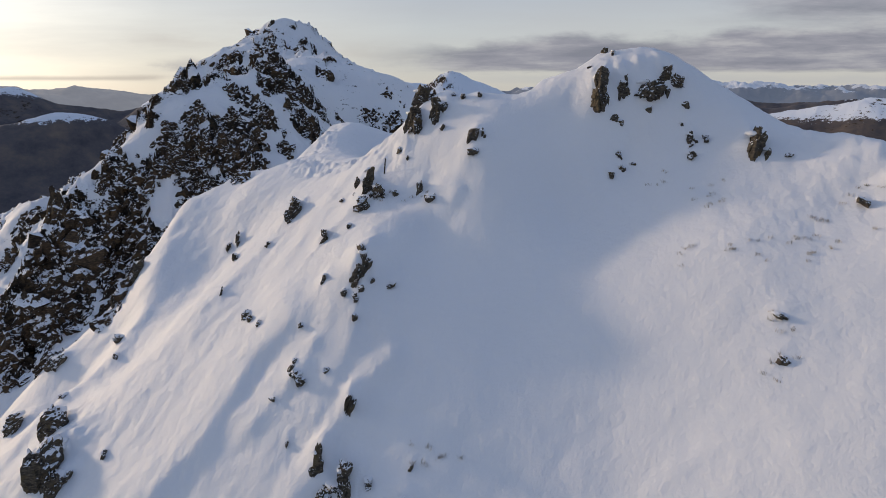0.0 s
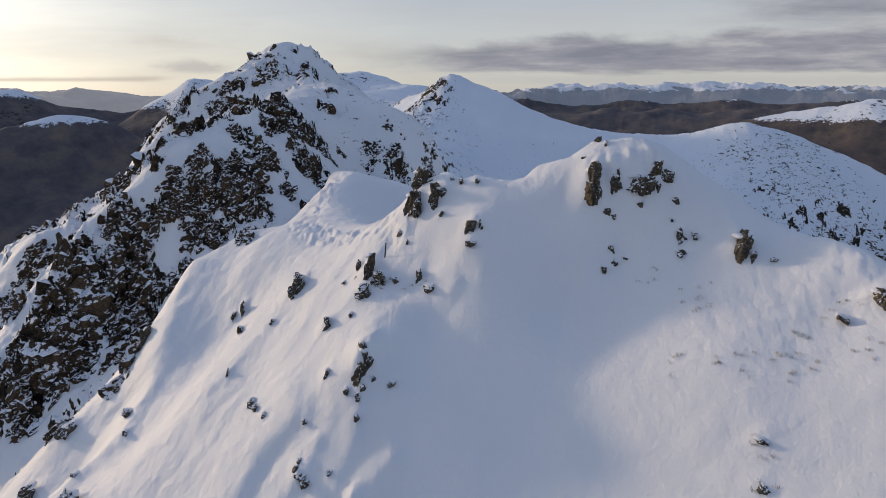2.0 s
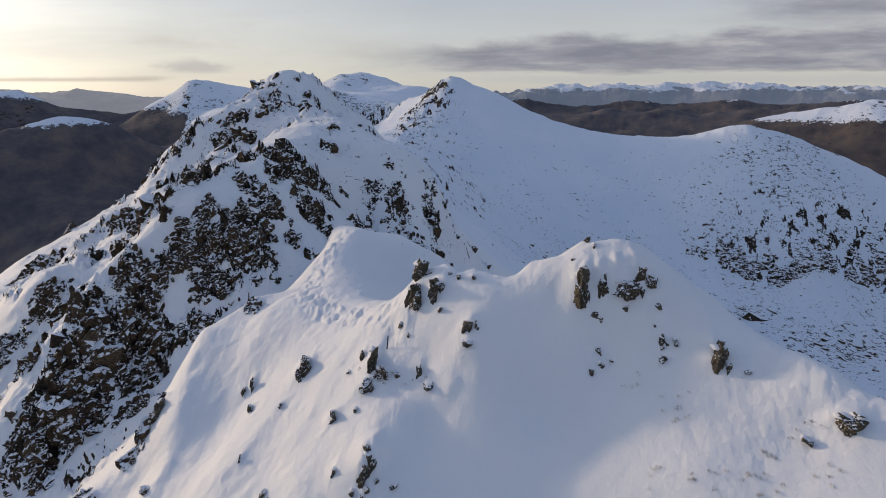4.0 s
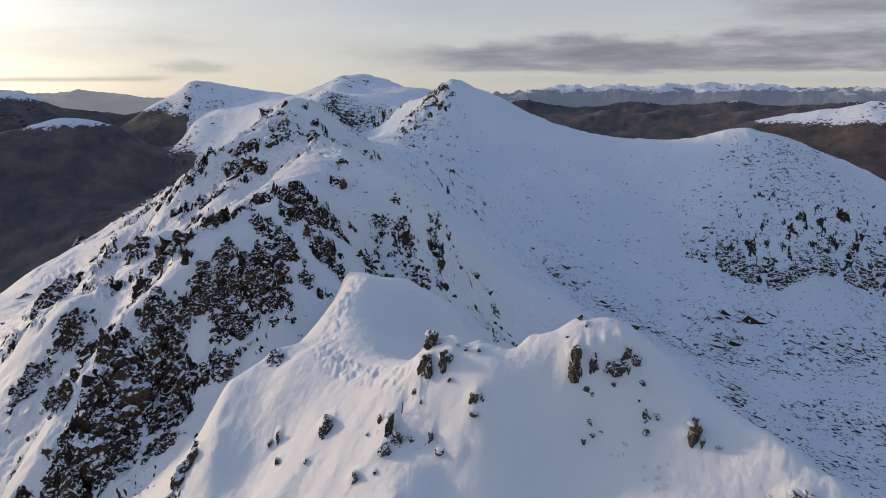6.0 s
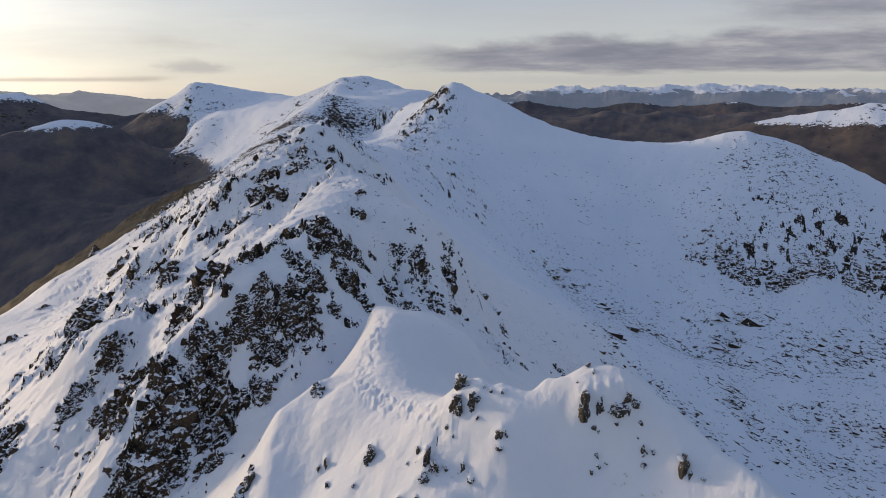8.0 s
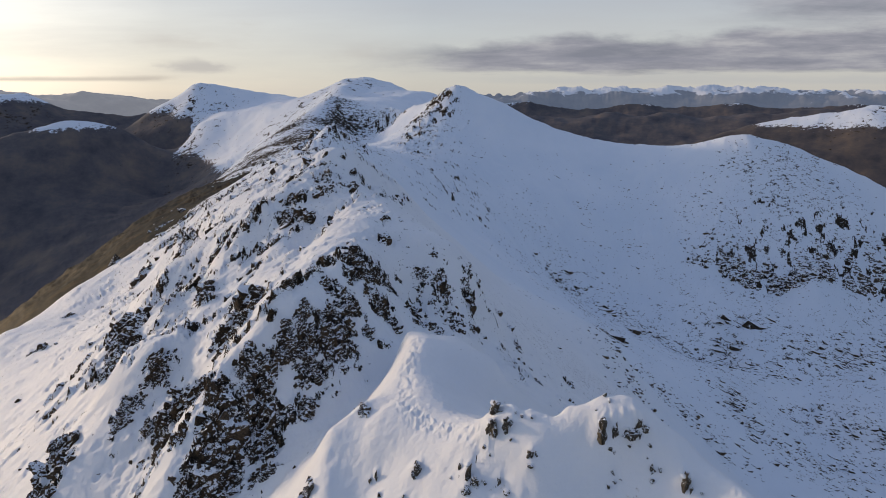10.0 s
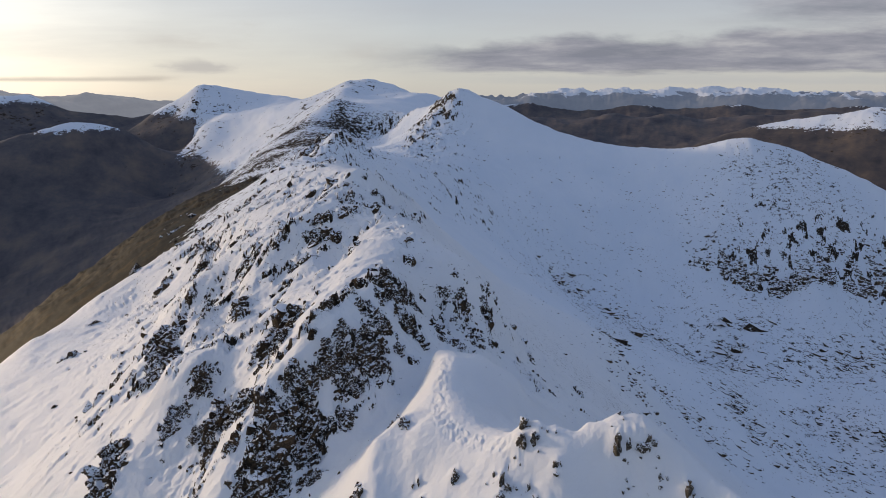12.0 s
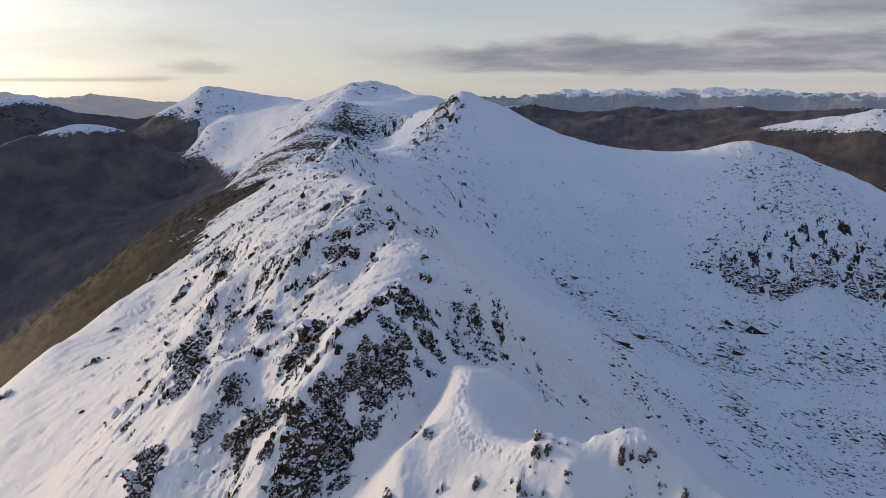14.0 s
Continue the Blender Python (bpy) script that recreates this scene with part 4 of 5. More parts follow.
# the snow line: low on the massif, higher on the hills round it, ragged everywhere
line = np.full_like(gx, -80.0)
line[gx > 250] = -48.0
line[(gx > 250) & (gy > 3300)] = -22.0
line[(gx > 900) & (gy < 3200)] = -100.0
line[(gx < -1000) & (gr < 3900)] = -110.0
line[(gx < -600) & (gr >= 3450)] = -66.0
line[(gx > -1300) & (gx < 950) & (gr < 3500) & (gy < 3400)] = -165.0
line[(gx > -1215) & (gx < -500) & (gy > 1600) & (gy < 3250)] = -240.0
west = (gx > -700) & (gx < -100) & (gy < 1500)
line[west] = -72.0 - 0.14 * np.maximum(gy[west] - 780, 0)
line[(gx < -1900) & (gr >= 3450)] = -15.0
line = line + 22 * fractal(gx, gy, 260.0, 5, 81)
left_side = step(-105, -190, gx)
g_moor = np.where(gr > 420, np.where(gr > 1500, step(95, -80, gz - EYE - line), step(60, -45, gz - EYE - line)), step(40, -60, gz - (EYE - 125)) * left_side)
g_moor = g_moor * np.where((gx > -110) & (gx < 1250) & (gr < 2000), 0, 1)
g_moor = np.clip(1.5 * (g_moor - 0.5) + 0.5, 0, 1)
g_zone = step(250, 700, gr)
# the moor's painted haze grows with distance, sooner on the left
layers = {"rock": g_rock, "moor": g_moor, "stones": g_stone, "zone": g_zone, "hazed_moor": np.maximum.reduce([step(900, 1700, gr) * step(-350, -800, gx), step(1500, 2500, gr) * step(900, -400, gx), 0.7 * step(1300, 2000, gr), step(2900, 3700, gr)]), "far": step(1700, 2600, gr)}
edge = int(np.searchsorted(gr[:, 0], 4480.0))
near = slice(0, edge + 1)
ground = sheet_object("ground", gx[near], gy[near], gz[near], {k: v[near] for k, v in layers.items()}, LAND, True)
tagged(ground, "snow-covered mountain ridge and corrie with dark crags", "mountain", kind="structure")


def far_material():
    """Ranges a day's walk off, pale from haze put into colour and glow, with snow on their tops."""
    mat = bpy.data.materials.new("distant_range")
    mat.use_nodes = True
    nt = mat.node_tree
    node, wire, calc, ramp, mix, noise_at = chain(nt)
    skin = nt.nodes["Principled BSDF"]
    place = node("ShaderNodeNewGeometry").outputs["Position"]
    snow = nt.nodes.new("ShaderNodeAttribute")
    snow.attribute_name = "snow"
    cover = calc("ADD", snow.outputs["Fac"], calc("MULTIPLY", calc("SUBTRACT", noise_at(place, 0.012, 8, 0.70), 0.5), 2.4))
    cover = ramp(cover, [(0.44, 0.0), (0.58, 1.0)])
    # haze put into the colours: blue-grey slopes, dulled snow
    hazed_moor = ramp(noise_at(place, 0.006, 6, 0.6), [(0.3, (0.09, 0.105, 0.14)), (0.7, (0.17, 0.175, 0.19))])
    colour = mix(cover, hazed_moor, (0.58, 0.60, 0.64))
    nt.links.new(colour, skin.inputs["Base Color"])
    skin.inputs["Roughness"].default_value = 0.9
    # faint glow added as haze, paler and stronger towards the west
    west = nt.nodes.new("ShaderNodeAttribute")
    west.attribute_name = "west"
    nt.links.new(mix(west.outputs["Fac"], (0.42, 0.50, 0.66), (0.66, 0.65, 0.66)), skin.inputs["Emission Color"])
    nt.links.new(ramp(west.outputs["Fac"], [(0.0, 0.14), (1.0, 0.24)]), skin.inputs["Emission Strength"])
    return mat


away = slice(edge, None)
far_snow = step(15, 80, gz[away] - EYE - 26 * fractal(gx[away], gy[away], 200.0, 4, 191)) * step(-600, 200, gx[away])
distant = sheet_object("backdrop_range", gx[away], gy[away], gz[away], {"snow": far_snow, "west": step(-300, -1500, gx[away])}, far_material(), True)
tagged(distant, "hazy blue-grey ranges with snow on the tops", "hills", kind="structure")

# ---- broken rock of the crags ----
def schist(name, grain_scale, snow_from, tone=1.0):
    """Dark brown schist, each block of its own tone, with snow lodged where it faces up."""
    mat = bpy.data.materials.new(name)
    mat.use_nodes = True
    nt = mat.node_tree
    nt.nodes.clear()
    node, wire, calc, ramp, mix, noise_at = chain(nt)
    out, skin = node("ShaderNodeOutputMaterial"), node("ShaderNodeBsdfPrincipled")
    wire(skin, out)
    geo = node("ShaderNodeNewGeometry")
    place = geo.outputs["Position"]
    bands = noise_at(place, 2.2 * grain_scale, 6, 0.68, stretch=(1.0, 1.0, 2.4))
    colour = ramp(bands, [(0.30, tuple(tone * v for v in (0.016, 0.014, 0.012))), (0.47, tuple(tone * v for v in (0.062, 0.044, 0.029))), (0.60, tuple(tone * v for v in (0.13, 0.088, 0.052))), (0.78, tuple(tone * v for v in (0.21, 0.175, 0.13)))])
    own = ramp(calc("FRACT", calc("ADD", geo.outputs["Random Per Island"], node("ShaderNodeObjectInfo").outputs["Random"])), [(0.0, 0.55), (1.0, 1.35)])
    colour = mix(1.0, colour, own, "MULTIPLY")
    colour = mix(ramp(noise_at(place, 0.8 * grain_scale, 4, 0.6), [(0.52, 0.0), (0.66, 0.65)]), colour, (0.10, 0.060, 0.025))
    split = node("ShaderNodeSeparateXYZ")
    nt.links.new(geo.outputs["Normal"], split.inputs[0])
    cap = calc("ADD", split.outputs[2], calc("MULTIPLY", calc("SUBTRACT", noise_at(place, 1.5 * grain_scale, 7, 0.70), 0.5), 2.1))
    cap = ramp(cap, [(snow_from, 0.0), (snow_from + 0.07, 1.0)])
    nt.links.new(mix(cap, colour, (0.79, 0.815, 0.86)), skin.inputs["Base Color"])
    skin.inputs["Roughness"].default_value = 0.85
    skin.inputs["Specular IOR Level"].default_value = 0.25
    bump = node("ShaderNodeBump")
    bump.inputs["Strength"].default_value, bump.inputs["Distance"].default_value = 0.7, 0.12 / grain_scale
    nt.links.new(noise_at(place, 6.0 * grain_scale, 5, 0.65), bump.inputs["Height"])
    wire(bump, skin, 0, skin.inputs.find("Normal"))
    return mat


def block_kinds(count, fine, seed):
    """Angular blocks of unit size, split along flat faces: lists of points and triangles."""
    rnd, kinds = random.Random(seed), []
    for _ in range(count):
        bm = bmesh.new()
        bmesh.ops.create_icosphere(bm, subdivisions=fine, radius=1.0)
        cuts = [(Vector((rnd.uniform(-1, 1), rnd.uniform(-1, 1), rnd.uniform(-0.9, 0.9))).normalized(), rnd.uniform(0.45, 0.9)) for _ in range(9)]
        shift = Vector((rnd.uniform(-50, 50), rnd.uniform(-50, 50), rnd.uniform(-50, 50)))
        for v in bm.verts:
            p = v.co / max(abs(v.co.x), abs(v.co.y), abs(v.co.z)) ** 0.8
            for m, k in cuts:
                p -= m * max(0.0, p.dot(m) - k)
            v.co = p * (1.0 + 0.42 * noise.fractal(p * 2.2 + shift, 0.55, 2.1, 5))
        kinds.append((np.array([v.co[:] for v in bm.verts]), np.array([[v.index for v in f.verts] for f in bm.faces])))
        bm.free()
    return kinds


def turns_of(angles):
    """Rotation matrices of rows of Euler angles, in degrees."""
    (ca, cb, cc), (sa, sb, sc) = np.cos(np.radians(angles)).T, np.sin(np.radians(angles)).T
    one, nil = np.ones_like(ca), np.zeros_like(ca)
    about_z = np.array([[cc, -sc, nil], [sc, cc, nil], [nil, nil, one]])
    about_y = np.array([[cb, nil, sb], [nil, one, nil], [-sb, nil, cb]])
    about_x = np.array([[one, nil, nil], [nil, ca, -sa], [nil, sa, ca]])
    return np.einsum("ijn,jkn,kln->nil", about_z, about_y, about_x)


def heap(name, kinds, places, sizes, angles, pick, material):
    """One mesh of many blocks, each a kind at its own place, size and turn."""
    turn, verts, faces, base = turns_of(angles), [], [], 0
    for k, (points, tris) in enumerate(kinds):
        mine = np.nonzero(pick == k)[0]
        if not len(mine):
            continue
        p = np.einsum("nij,nvj->nvi", turn[mine], points[None] * sizes[mine][:, None, :]) + places[mine][:, None, :]
        verts.append(p.reshape(-1, 3))
        faces.append((tris[None] + base + len(points) * np.arange(len(mine))[:, None, None]).reshape(-1, 3))
        base += len(points) * len(mine)
    me = bpy.data.meshes.new(name)
    me.from_pydata(np.concatenate(verts).tolist(), [], np.concatenate(faces).tolist())
    me.materials.append(material)
    return new(name, me)


CRAG_ROCK = schist("crag_schist", 1.3, 0.575, 0.72)
CLIFF_ROCK = schist("cliff_schist", 0.12, 0.42, 0.9)
NEAR_BLOCKS, BLOCKS, CHIPS = block_kinds(16, 3, 11), block_kinds(16, 2, 13), block_kinds(14, 1, 12)


def block_meshes(kinds, material):
    meshes = []
    for points, tris in kinds:
        me = bpy.data.meshes.new("block")
        me.from_pydata(points.tolist(), [], tris.tolist())
        me.materials.append(material)
        meshes.append(me)
    return meshes


NEAR_MESHES, BLOCK_MESHES = block_meshes(NEAR_BLOCKS, CRAG_ROCK), block_meshes(BLOCKS, CRAG_ROCK)


def crag(cx, cy, rx, ry, strength, seed, share, words):
    """One crag: split blocks that lie to one dip, thick in its middle and loose at its rim."""
    rng = np.random.default_rng(seed)
    size = float(np.clip(0.0056 * math.hypot(cx, cy + 15), 0.42, 2.2))
    if strength <= 0.6:
        size, share = 0.6 * size, 0.45 * share      # a low crag, mostly under the snow
    size = max(size, math.sqrt(4.6 * rx * ry / 80))
    count = int(share * np.clip(6.4 * rx * ry / size ** 2, 10, 110))
    px, py = cx + rx * rng.normal(0, 0.6, 8 * count), cy + ry * rng.normal(0, 0.6, 8 * count)
    q = ((px - cx) / rx) ** 2 + ((py - cy) / ry) ** 2 + 0.5 * grain(px / (3 * size), py / (3 * size), 202)
    keep = rng.random(len(px)) < np.exp(-np.maximum(q, 0) ** 1.5) * step(-0.35, 0.05, grain(px / (3.4 * size), py / (3.4 * size), 331))
    px, py = px[keep][:count], py[keep][:count]
    if len(px) < 2:
        return
    pz, _ = land(np.append(px, cx), np.append(py, cy))
    n, base = len(px), Vector((cx, cy, float(pz[-1])))
    thing = new("crag")
    thing.location = base
    tagged(thing, words, "crag", "crags of the ridge")
    big = size * rng.lognormal(-0.10, 0.36, n)
    sizes = np.stack([0.80 * big, 0.70 * big, 0.92 * big], 1) * rng.uniform(0.6, 1.4, (n, 3))
    angles = np.array([-14.0, 26.0, 12.0]) + rng.normal(0, 11, (n, 3))
    meshes = NEAR_MESHES if cy < 92 else BLOCK_MESHES
    for i in range(n):
        ob = new("block", meshes[int(rng.integers(0, len(meshes)))])
        ob.parent = thing
        ob.matrix_basis = pose(px[i] - base.x, py[i] + 0.15 * big[i] - base.y, pz[i] - 0.24 * big[i] - base.z, *angles[i]) @ Matrix.Diagonal((*sizes[i], 1))


SIDE = {"face_high": 0.6, "summit": 0.7, "face_low": 0.6, "right": 0.2, "right_more": 0.3, "flank": 1.0, "flank_high": 0.8}
WORDS = {"right": "grey schist crag half buried in shaded snow", "right_more": "grey schist crag half buried in shaded snow", "flank": "dark crag on the sunlit snowy flank", "flank_high": "dark crag high on the snowy flank", "summit": "dark layered crag below the snowy summit", "face_low": "large brown-black crag low on the steep face", "face_wide": "brown-black crag across the steep face, flecked with snow"}
number = 400
for side, rows in CRAGS.items():
    for row in rows:
        number += 1
        crag(*row, number, SIDE.get(side, 1.0), WORDS.get(side, "dark brown schist crag split into blocks, plastered with snow"))


def loose_rocks():
    """Single rocks and small ribs that stand out of the snow all over the craggy slopes."""
    rng = np.random.default_rng(77)
    d, a = 55 * (900 / 55) ** rng.random(150000), np.radians(rng.uniform(-46, 14, 150000))
    x, y = -3 + d * np.sin(a), -14 + d * np.cos(a)
    r = craggy(x, y)
    keep = (rng.random(len(x)) < np.where(d < 150, 0.022, 0.045) * np.clip(r, 0, 0.7) * step(0.05, 0.3, r)) & ~((x > -19) & (d < 78))
    x, y, d = x[keep], y[keep], d[keep]
    z, _ = land(x, y)
    n = len(x)
    big = np.clip(0.0058 * d, 0.32, 3.2) * rng.lognormal(-0.15, 0.45, n)
    sizes = np.stack([0.8 * big, 0.6 * big, 1.15 * big], 1) * rng.uniform(0.6, 1.4, (n, 3))
    angles = np.array([-16.0, 34.0, 15.0]) + rng.normal(0, 14, (n, 3))
    ob = heap("loose_rocks", CHIPS, np.stack([x, y, z - 0.30 * big], 1), sizes, angles, rng.integers(0, 14, n), CRAG_ROCK)
    tagged(ob, "dark rocks sticking out of the snow on the ridge", "rocks", kind="stuff")


loose_rocks()


def corrie_cliff():
    """Band of cliff low on the corrie's wall, thick at its foot and thinning out upwards."""
    rng = np.random.default_rng(31)
    foot = np.array(LINES["cliff_foot"][1:])[:, :2] * S
    xs, ys, ups = [], [], []
    for (ax, ay), (bx, by) in zip(foot, foot[1:]):
        n = int(12.0 * (bx - ax)) + 8
        t, up = rng.random(n), np.abs(rng.normal(0, 0.75, n))
        xs.append(ax + t * (bx - ax) + rng.normal(0, 5, n))
        ys.append(ay + t * (by - ay) + 62 * up - 6)
        ups.append(up)
    x, y, up = np.concatenate(xs), np.concatenate(ys), np.concatenate(ups)
    keep = rng.random(len(x)) < step(-0.45, 0.2, grain(x / 26, y / 26, 341)) * np.where(x < 480, 0.4, 1) * np.clip(1.1 - 0.75 * up, 0.06, 1)
    x, y, up = x[keep], y[keep], up[keep]
    z, _ = land(x, y)
    n = len(x)
    big = 3.3 * rng.lognormal(-0.1, 0.42, n) * np.clip(1.2 - 0.7 * up, 0.3, 1.2)
    sizes = np.stack([1.2 * big, 0.7 * big, 0.8 * big], 1) * rng.uniform(0.6, 1.4, (n, 3))
    angles = np.array([-10.0, 12.0, 6.0]) + rng.normal(0, 13, (n, 3))
    ob = heap("cliff_blocks", CHIPS, np.stack([x, y, z - 0.2 * big], 1), sizes, angles, rng.integers(0, 14, n), CLIFF_ROCK)
    tagged(ob, "dark stepped cliff banded with snow above the corrie floor", "cliff", kind="stuff")


corrie_cliff()

# Beds of slabs on the corrie floor: plan x, y, half width, half depth, slabs.
BEDS = [(604, 1244, 30, 22, 50), (612, 1180, 40, 25, 45), (676, 1151, 42, 25, 45), (470, 930, 40, 40, 60), (461, 865, 40, 45, 60), (680, 1020, 60, 35, 60), (703, 972, 50, 35, 60), (514, 836, 60, 45, 75), (680, 885, 60, 30, 80), (371, 765, 55, 55, 70), (382, 1340, 40, 22, 35), (264, 953, 30, 35, 45), (305, 774, 45, 60, 65), (660, 1300, 50, 26, 30), (267, 1406, 45, 26, 35), (899, 1199, 90, 40, 90), (822, 1213, 70, 35, 60), (160, 503, 30, 60, 50), (432, 1261, 60, 40, 40), (172, 587, 28, 50, 35), (740, 930, 60, 40, 90), (620, 850, 60, 40, 90), (560, 780, 70, 50, 80)]


def corrie_slabs():
    """Slabs and boulders that lie in rows on the floor of the corrie."""
    rng = np.random.default_rng(53)
    xs, ys, bigs = [], [], []
    for cx, cy, rx, ry, n in BEDS:
        n = int(1.8 * n)
        xs.append(rng.normal(cx, 0.62 * rx, n))
        ys.append(rng.normal(cy, 0.62 * ry, n))
        bigs.append(rng.lognormal(0.55, 0.5, n) * cy / 1000)
    n = 30000      # and a thin scatter between them
    xs.append(rng.uniform(60, 1050, n))
    ys.append(rng.uniform(330, 1800, n))
    bigs.append(rng.lognormal(-0.55, 0.45, n) * np.maximum(ys[-1], 500) / 1000)
    x, y, big = S * np.concatenate(xs), S * np.concatenate(ys), np.concatenate(bigs)
    loose = np.arange(len(x)) >= len(x) - n
    keep = ~loose | (rng.random(len(x)) < 1.5 * stony(x, y) * step(-0.35, 0.4, fractal(x, y, 60.0, 3, 351)))
    x, y, big = x[keep], y[keep], big[keep]
    z, _ = land(x, y)
    n = len(x)
    sizes = np.stack([1.75 * big, 0.8 * big, 0.72 * big], 1) * rng.uniform(0.6, 1.4, (n, 3))
    angles = np.stack([rng.normal(-8, 10, n), rng.normal(17, 8, n), rng.normal(-12, 14, n)], 1)
    ob = heap("corrie_slabs", CHIPS, np.stack([x, y, z - 0.1 * big], 1), sizes, angles, rng.integers(0, 14, n), CLIFF_ROCK)
    tagged(ob, "dark slabs and boulders half buried in the corrie snow", "rocks", kind="stuff")


corrie_slabs()

# ---- stones on the near ridge ----
def stone_material():
    """Dark schist with ochre lichen, and snow where it faces up."""
    mat = bpy.data.materials.new("schist")
    mat.use_nodes = True
    nt = mat.node_tree
    nt.nodes.clear()
    node, wire, calc, ramp, mix, noise_at = chain(nt)
    out, skin = node("ShaderNodeOutputMaterial"), node("ShaderNodeBsdfPrincipled")
    wire(skin, out)
    geo = node("ShaderNodeNewGeometry")
    place = geo.outputs["Position"]
    bands = noise_at(place, 5.0, 6, 0.65, stretch=(1.0, 1.0, 2.6))
    patches = noise_at(place, 1.7, 4, 0.6)
    colour = ramp(bands, [(0.28, (0.020, 0.018, 0.016)), (0.46, (0.065, 0.055, 0.044)), (0.60, (0.13, 0.108, 0.08)), (0.8, (0.24, 0.205, 0.155))])
    colour = mix(ramp(patches, [(0.52, 0.0), (0.66, 0.65)]), colour, (0.115, 0.085, 0.038))
    split = node("ShaderNodeSeparateXYZ")
    nt.links.new(geo.outputs["Normal"], split.inputs[0])
    cap = calc("ADD", split.outputs[2], calc("MULTIPLY", calc("SUBTRACT", noise_at(place, 3.0, 5, 0.6), 0.5), 1.1))
    cap = ramp(cap, [(0.62, 0.0), (0.70, 1.0)])
    nt.links.new(mix(cap, colour, (0.80, 0.82, 0.86)), skin.inputs["Base Color"])
    skin.inputs["Roughness"].default_value = 0.85
    skin.inputs["Specular IOR Level"].default_value = 0.25
    bump = node("ShaderNodeBump")
    bump.inputs["Strength"].default_value, bump.inputs["Distance"].default_value = 0.6, 0.06
    nt.links.new(noise_at(place, 14.0, 5, 0.65), bump.inputs["Height"])
    wire(bump, skin, 0, skin.inputs.find("Normal"))
    return mat


STONE = stone_material()


def chunk(bm, rnd, size, at, fine):
    """Adds one angular block, cut by flat faces and cracked, to bm."""
    made = bmesh.ops.create_icosphere(bm, subdivisions=fine, radius=1.0)
    cuts = []
    for i in range(8):
        m = Vector((rnd.uniform(-1, 1), rnd.uniform(-1, 1), rnd.uniform(-0.8, 0.8))).normalized()
        cuts.append((m, rnd.uniform(0.55, 0.95)))
    shift = Vector((rnd.uniform(-50, 50), rnd.uniform(-50, 50), rnd.uniform(-50, 50)))
    turn = pose(*at, rnd.uniform(-16, 8), rnd.uniform(-4, 24), rnd.uniform(-35, 35))
    for v in made["verts"]:
        p = v.co.copy()
        p = p / max(abs(p.x), abs(p.y), abs(p.z)) ** 0.85
        for m, k in cuts:
            over = p.dot(m) - k
            if over > 0:
                p -= m * over
        n = noise.fractal(p * 1.9 + shift, 0.7, 2.1, 5)
        crack = abs(noise.noise(Vector((p.x * 2.6 + 0.8 * p.z, p.y * 2.6, p.z * 0.8)) + shift))
        p *= 1.0 + 0.20 * n - 0.22 * max(0.0, 0.16 - crack) / 0.16
        v.co = turn @ Vector((p.x * size[0], p.y * size[1], p.z * size[2]))


def snow_material():
    mat = bpy.data.materials.new("lodged_snow")
    mat.use_nodes = True
    nt = mat.node_tree
    node, wire, calc, ramp, mix, noise_at = chain(nt)
    skin = nt.nodes["Principled BSDF"]
    place = node("ShaderNodeNewGeometry").outputs["Position"]
    nt.links.new(ramp(noise_at(place, 0.12, 4, 0.5), [(0.3, (0.78, 0.79, 0.815)), (0.7, (0.83, 0.835, 0.85))]), skin.inputs["Base Color"])
    skin.inputs["Roughness"].default_value, skin.inputs["Specular IOR Level"].default_value = 0.62, 0.22
    bump = node("ShaderNodeBump")
    bump.inputs["Strength"].default_value, bump.inputs["Distance"].default_value = 0.4, 0.03
    nt.links.new(noise_at(place, 7.0, 5, 0.65), bump.inputs["Height"])
    wire(bump, skin, 0, skin.inputs.find("Normal"))
    return mat


SNOW = snow_material()


def part(name, bm, material, parent, label="", smooth=False):
    """Links a bmesh as one mesh object under a thing."""
    me = bpy.data.meshes.new(name)
    bm.to_mesh(me)
    bm.free()
    me.materials.append(material)
    me.polygons.foreach_set("use_smooth", [smooth] * len(me.polygons))
    ob = new(name, me)
    if parent:
        ob.parent = parent
    return tagged(ob, label)


def snow_cap(rnd, size, at):
    """A soft cushion of blown snow."""
    bm = bmesh.new()
    bmesh.ops.create_icosphere(bm, subdivisions=3, radius=1.0)
    shift = Vector((rnd.uniform(-50, 50), rnd.uniform(-50, 50), rnd.uniform(-50, 50)))
    for v in bm.verts:
        p = v.co * (1.0 + 0.30 * noise.fractal(v.co * 1.3 + shift, 0.8, 2.0, 3))
        v.co = Vector((p.x * size[0], p.y * size[1], p.z * size[2])) + Vector(at)
    return bm


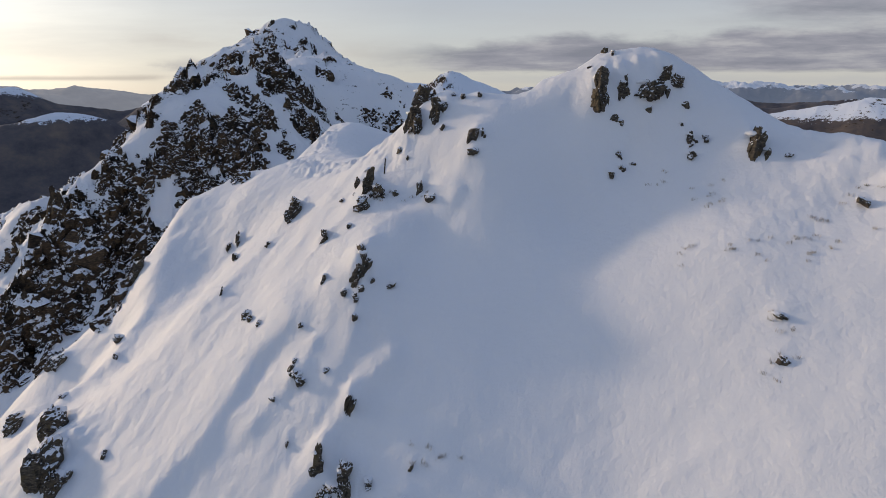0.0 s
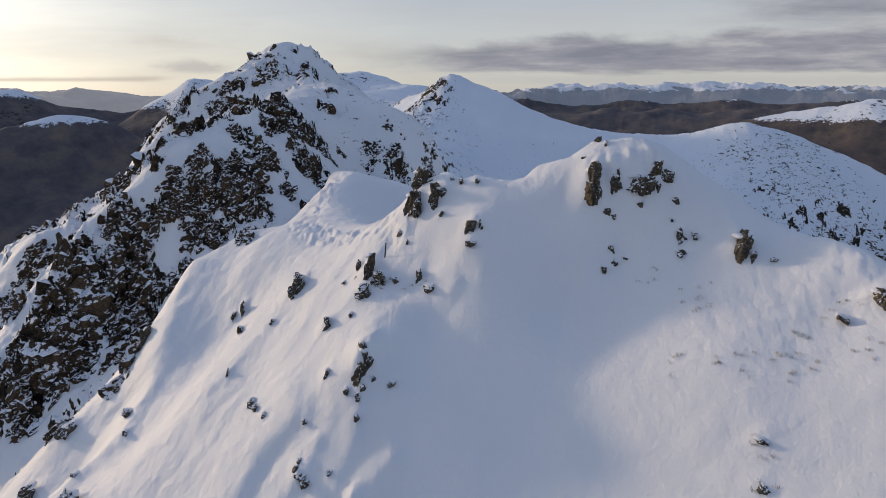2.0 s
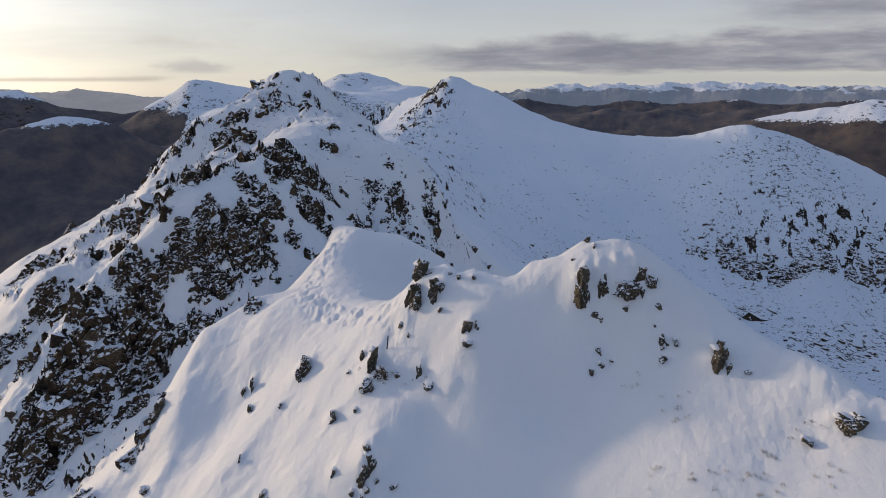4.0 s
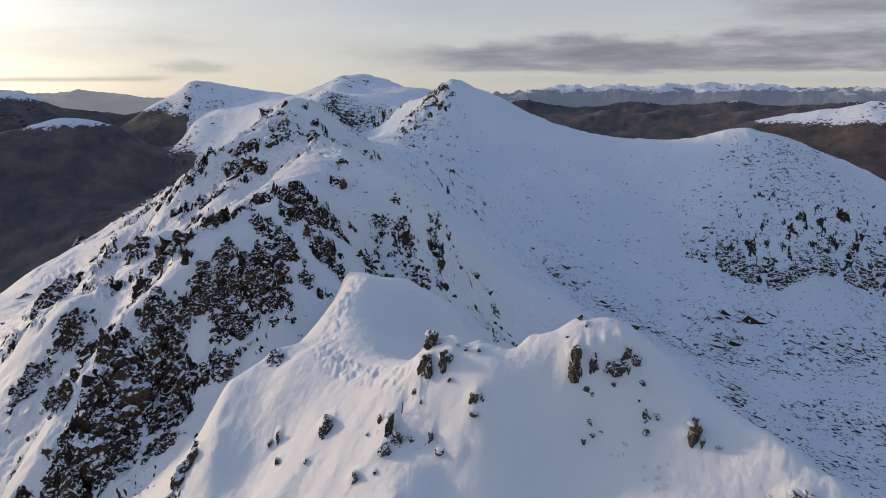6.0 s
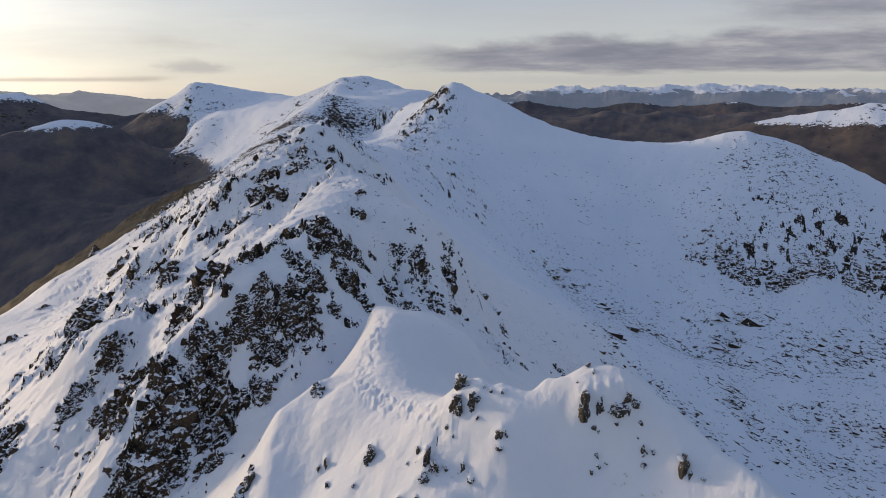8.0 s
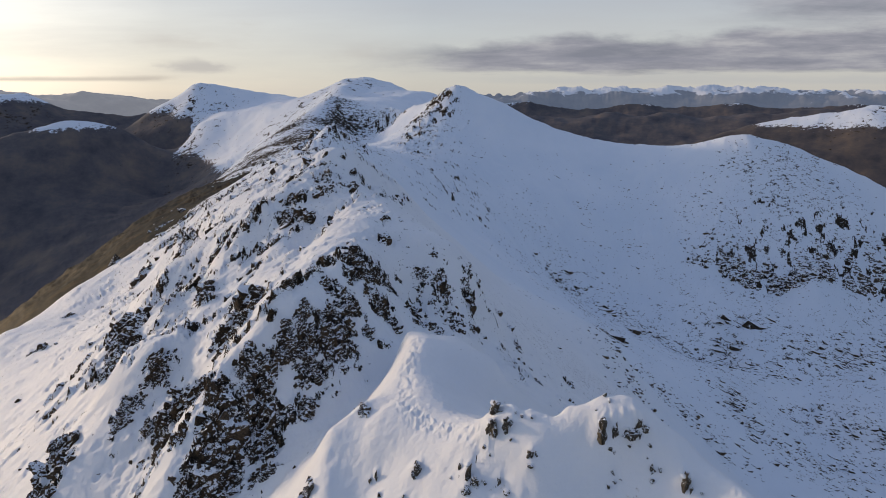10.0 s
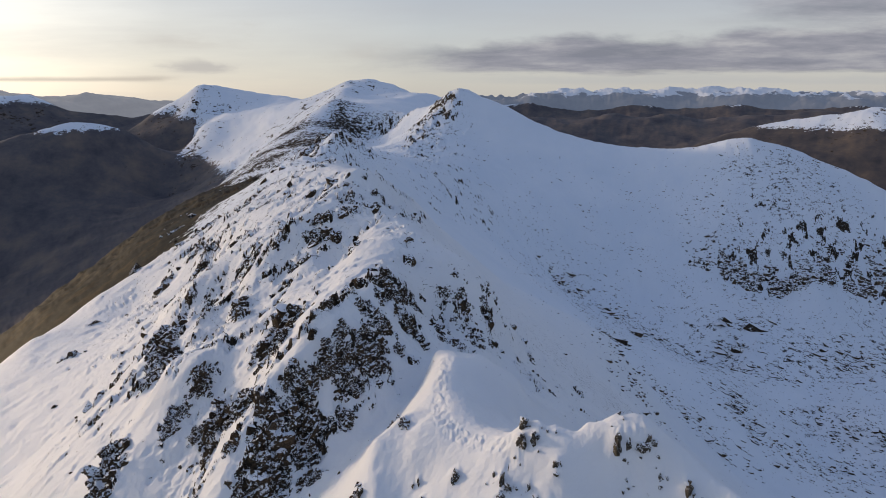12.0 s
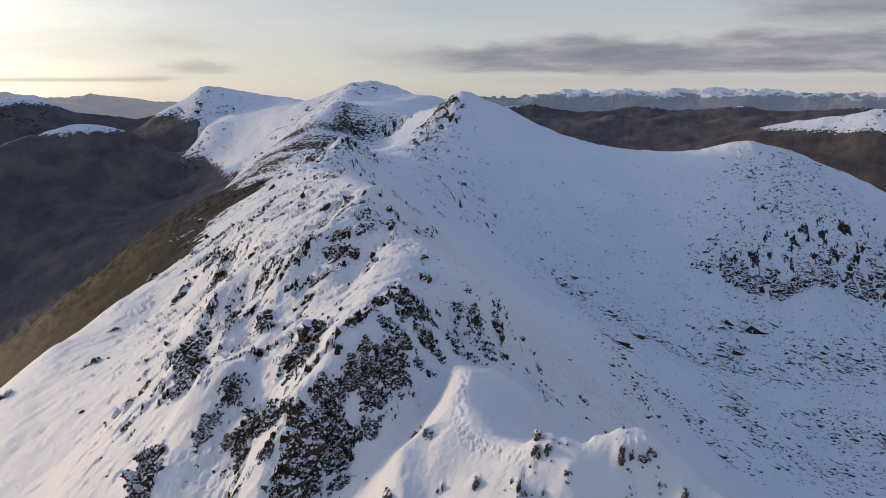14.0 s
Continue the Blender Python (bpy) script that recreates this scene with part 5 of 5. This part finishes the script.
def stone(x, y, wide, high, seed, label, group):
    """An outcrop of split, angular schist, mostly sunk in the snow and capped with it."""
    rnd = random.Random(seed)
    wide, high = 1.15 * wide, 1.1 * high
    deep = 0.45 * min(wide, high) + 0.10
    large = max(wide, high)
    count = 1 if large < 0.35 else rnd.choice((3, 4, 5)) if large > 0.7 else 2
    fine = 4 if large > 0.9 else 3
    z, _ = land(np.array([x]), np.array([y]), banked=False)
    foot = (x, y + 0.22 * high, float(z[0]) + 0.30 * high)
    if count == 1:
        bm = bmesh.new()
        chunk(bm, rnd, (0.55 * wide, deep, 0.65 * high), (0, 0, 0), fine)
        thing = part("rock", bm, STONE, None)
        thing.location = foot
        return tagged(thing, label, "rock", group)
    thing = new("outcrop")
    thing.location = foot
    top, middle = -1.0, 0.0
    for i in range(count):
        w, h = wide * rnd.uniform(0.22, 0.38), high * rnd.uniform(0.26, 0.5)
        u, v = rnd.uniform(-0.26, 0.26) * wide, rnd.uniform(-0.34, 0.30) * high
        bm = bmesh.new()
        chunk(bm, rnd, (w, deep * rnd.uniform(0.6, 1.0), h), (u, v * 0.35 + 0.05 * i, v), fine)
        part("block", bm, STONE, thing)
        if v + 0.75 * h > top:
            top, middle = v + 0.75 * h, u
    cap = snow_cap(rnd, (0.30 * wide + 0.03, 0.8 * deep, 0.06 * high + 0.03), (middle, 0.3 * deep + 0.3 * top, 0.80 * top))
    part("snow_cap", cap, SNOW, thing, "white cushion of lodged snow", True)
    return tagged(thing, label, "rock", group)


number = 0
for (words, together), rows in STONES.items():
    for x, y, wide, high in rows:
        number += 1
        stone(x, y, wide, high, number, words, together)


# ---- marker post and frosted grass ----
def plain_material(name, dark, light, scale, rough=0.8):
    mat = bpy.data.materials.new(name)
    mat.use_nodes = True
    nt = mat.node_tree
    node, wire, calc, ramp, mix, noise_at = chain(nt)
    skin = nt.nodes["Principled BSDF"]
    place = node("ShaderNodeNewGeometry").outputs["Position"]
    nt.links.new(ramp(noise_at(place, scale, 5, 0.6), [(0.3, dark), (0.7, light)]), skin.inputs["Base Color"])
    skin.inputs["Roughness"].default_value = rough
    return mat


def marker_post(x, y):
    bm = bmesh.new()
    for low, high, r1, r2 in ((-0.35, 0.86, 0.042, 0.036), (0.86, 0.90, 0.036, 0.020)):
        made = bmesh.ops.create_cone(bm, cap_ends=True, segments=10, radius1=r1, radius2=r2, depth=high - low)
        bmesh.ops.translate(bm, verts=made["verts"], vec=(0, 0, 0.5 * (low + high)))
    me = bpy.data.meshes.new("marker_post")
    bm.to_mesh(me)
    bm.free()
    me.materials.append(plain_material("weathered_wood", (0.03, 0.026, 0.022), (0.075, 0.062, 0.05), 30.0))
    ob = new("marker_post", me)
    z, _ = land(np.array([x]), np.array([y]))
    ob.matrix_world = pose(x, y, float(z[0]), 3, 6, 0)
    return tagged(ob, "thin dark wooden marker post leaning in snow", "post")


marker_post(-3.36, 35.5)


def frosted_grass():
    """Tufts of bleached grass, stiff with frost, as one mesh."""
    rnd = random.Random(5)
    spots = [(10.4, 30.3), (12.2, 27.3), (11.6, 24.3), (12.8, 23.6), (14.0, 23.5), (15.0, 24.3), (16.5, 22.5), (16.7, 24.8), (12.0, 28.3), (10.3, 25.3), (14.2, 22.7), (-3.2, 33.5), (-1.5, 32.7), (0.2, 20.4), (-0.8, 20.7), (12.0, 20.5), (11.4, 19.2)]
    roots = [(sx + rnd.gauss(0, 0.35), sy + rnd.gauss(0, 0.22)) for sx, sy in spots for _ in range(5)]
    heights, _ = land(np.array([r[0] for r in roots]), np.array([r[1] for r in roots]))
    verts, faces = [], []
    for (x, y), z in zip(roots, heights):
        for _ in range(16):
            a, tall, bend = rnd.uniform(0, 2 * math.pi), rnd.uniform(0.05, 0.15), rnd.uniform(0.04, 0.14)
            bx, by, w = x + rnd.gauss(0, 0.07), y + rnd.gauss(0, 0.07), rnd.uniform(0.006, 0.012)
            dx, dy, k = math.cos(a), math.sin(a), len(verts)
            for up, out, half in ((-0.05, 0, 1), (0.6, 0.35, 0.8), (1.0, 1.0, 0.2)):
                px, py, pz = bx + dx * bend * out, by + dy * bend * out, float(z) + tall * up
                verts += [(px - dy * w * half, py + dx * w * half, pz), (px + dy * w * half, py - dx * w * half, pz)]
            faces += [(k, k + 1, k + 3, k + 2), (k + 2, k + 3, k + 5, k + 4)]
    me = bpy.data.meshes.new("frosted_grass")
    me.from_pydata(verts, [], faces)
    me.materials.append(plain_material("frosted_straw", (0.20, 0.155, 0.10), (0.75, 0.72, 0.68), 4.0))
    return tagged(new("frosted_grass", me), "tufts of straw-coloured grass stiff with frost", "grass", kind="stuff")


frosted_grass()
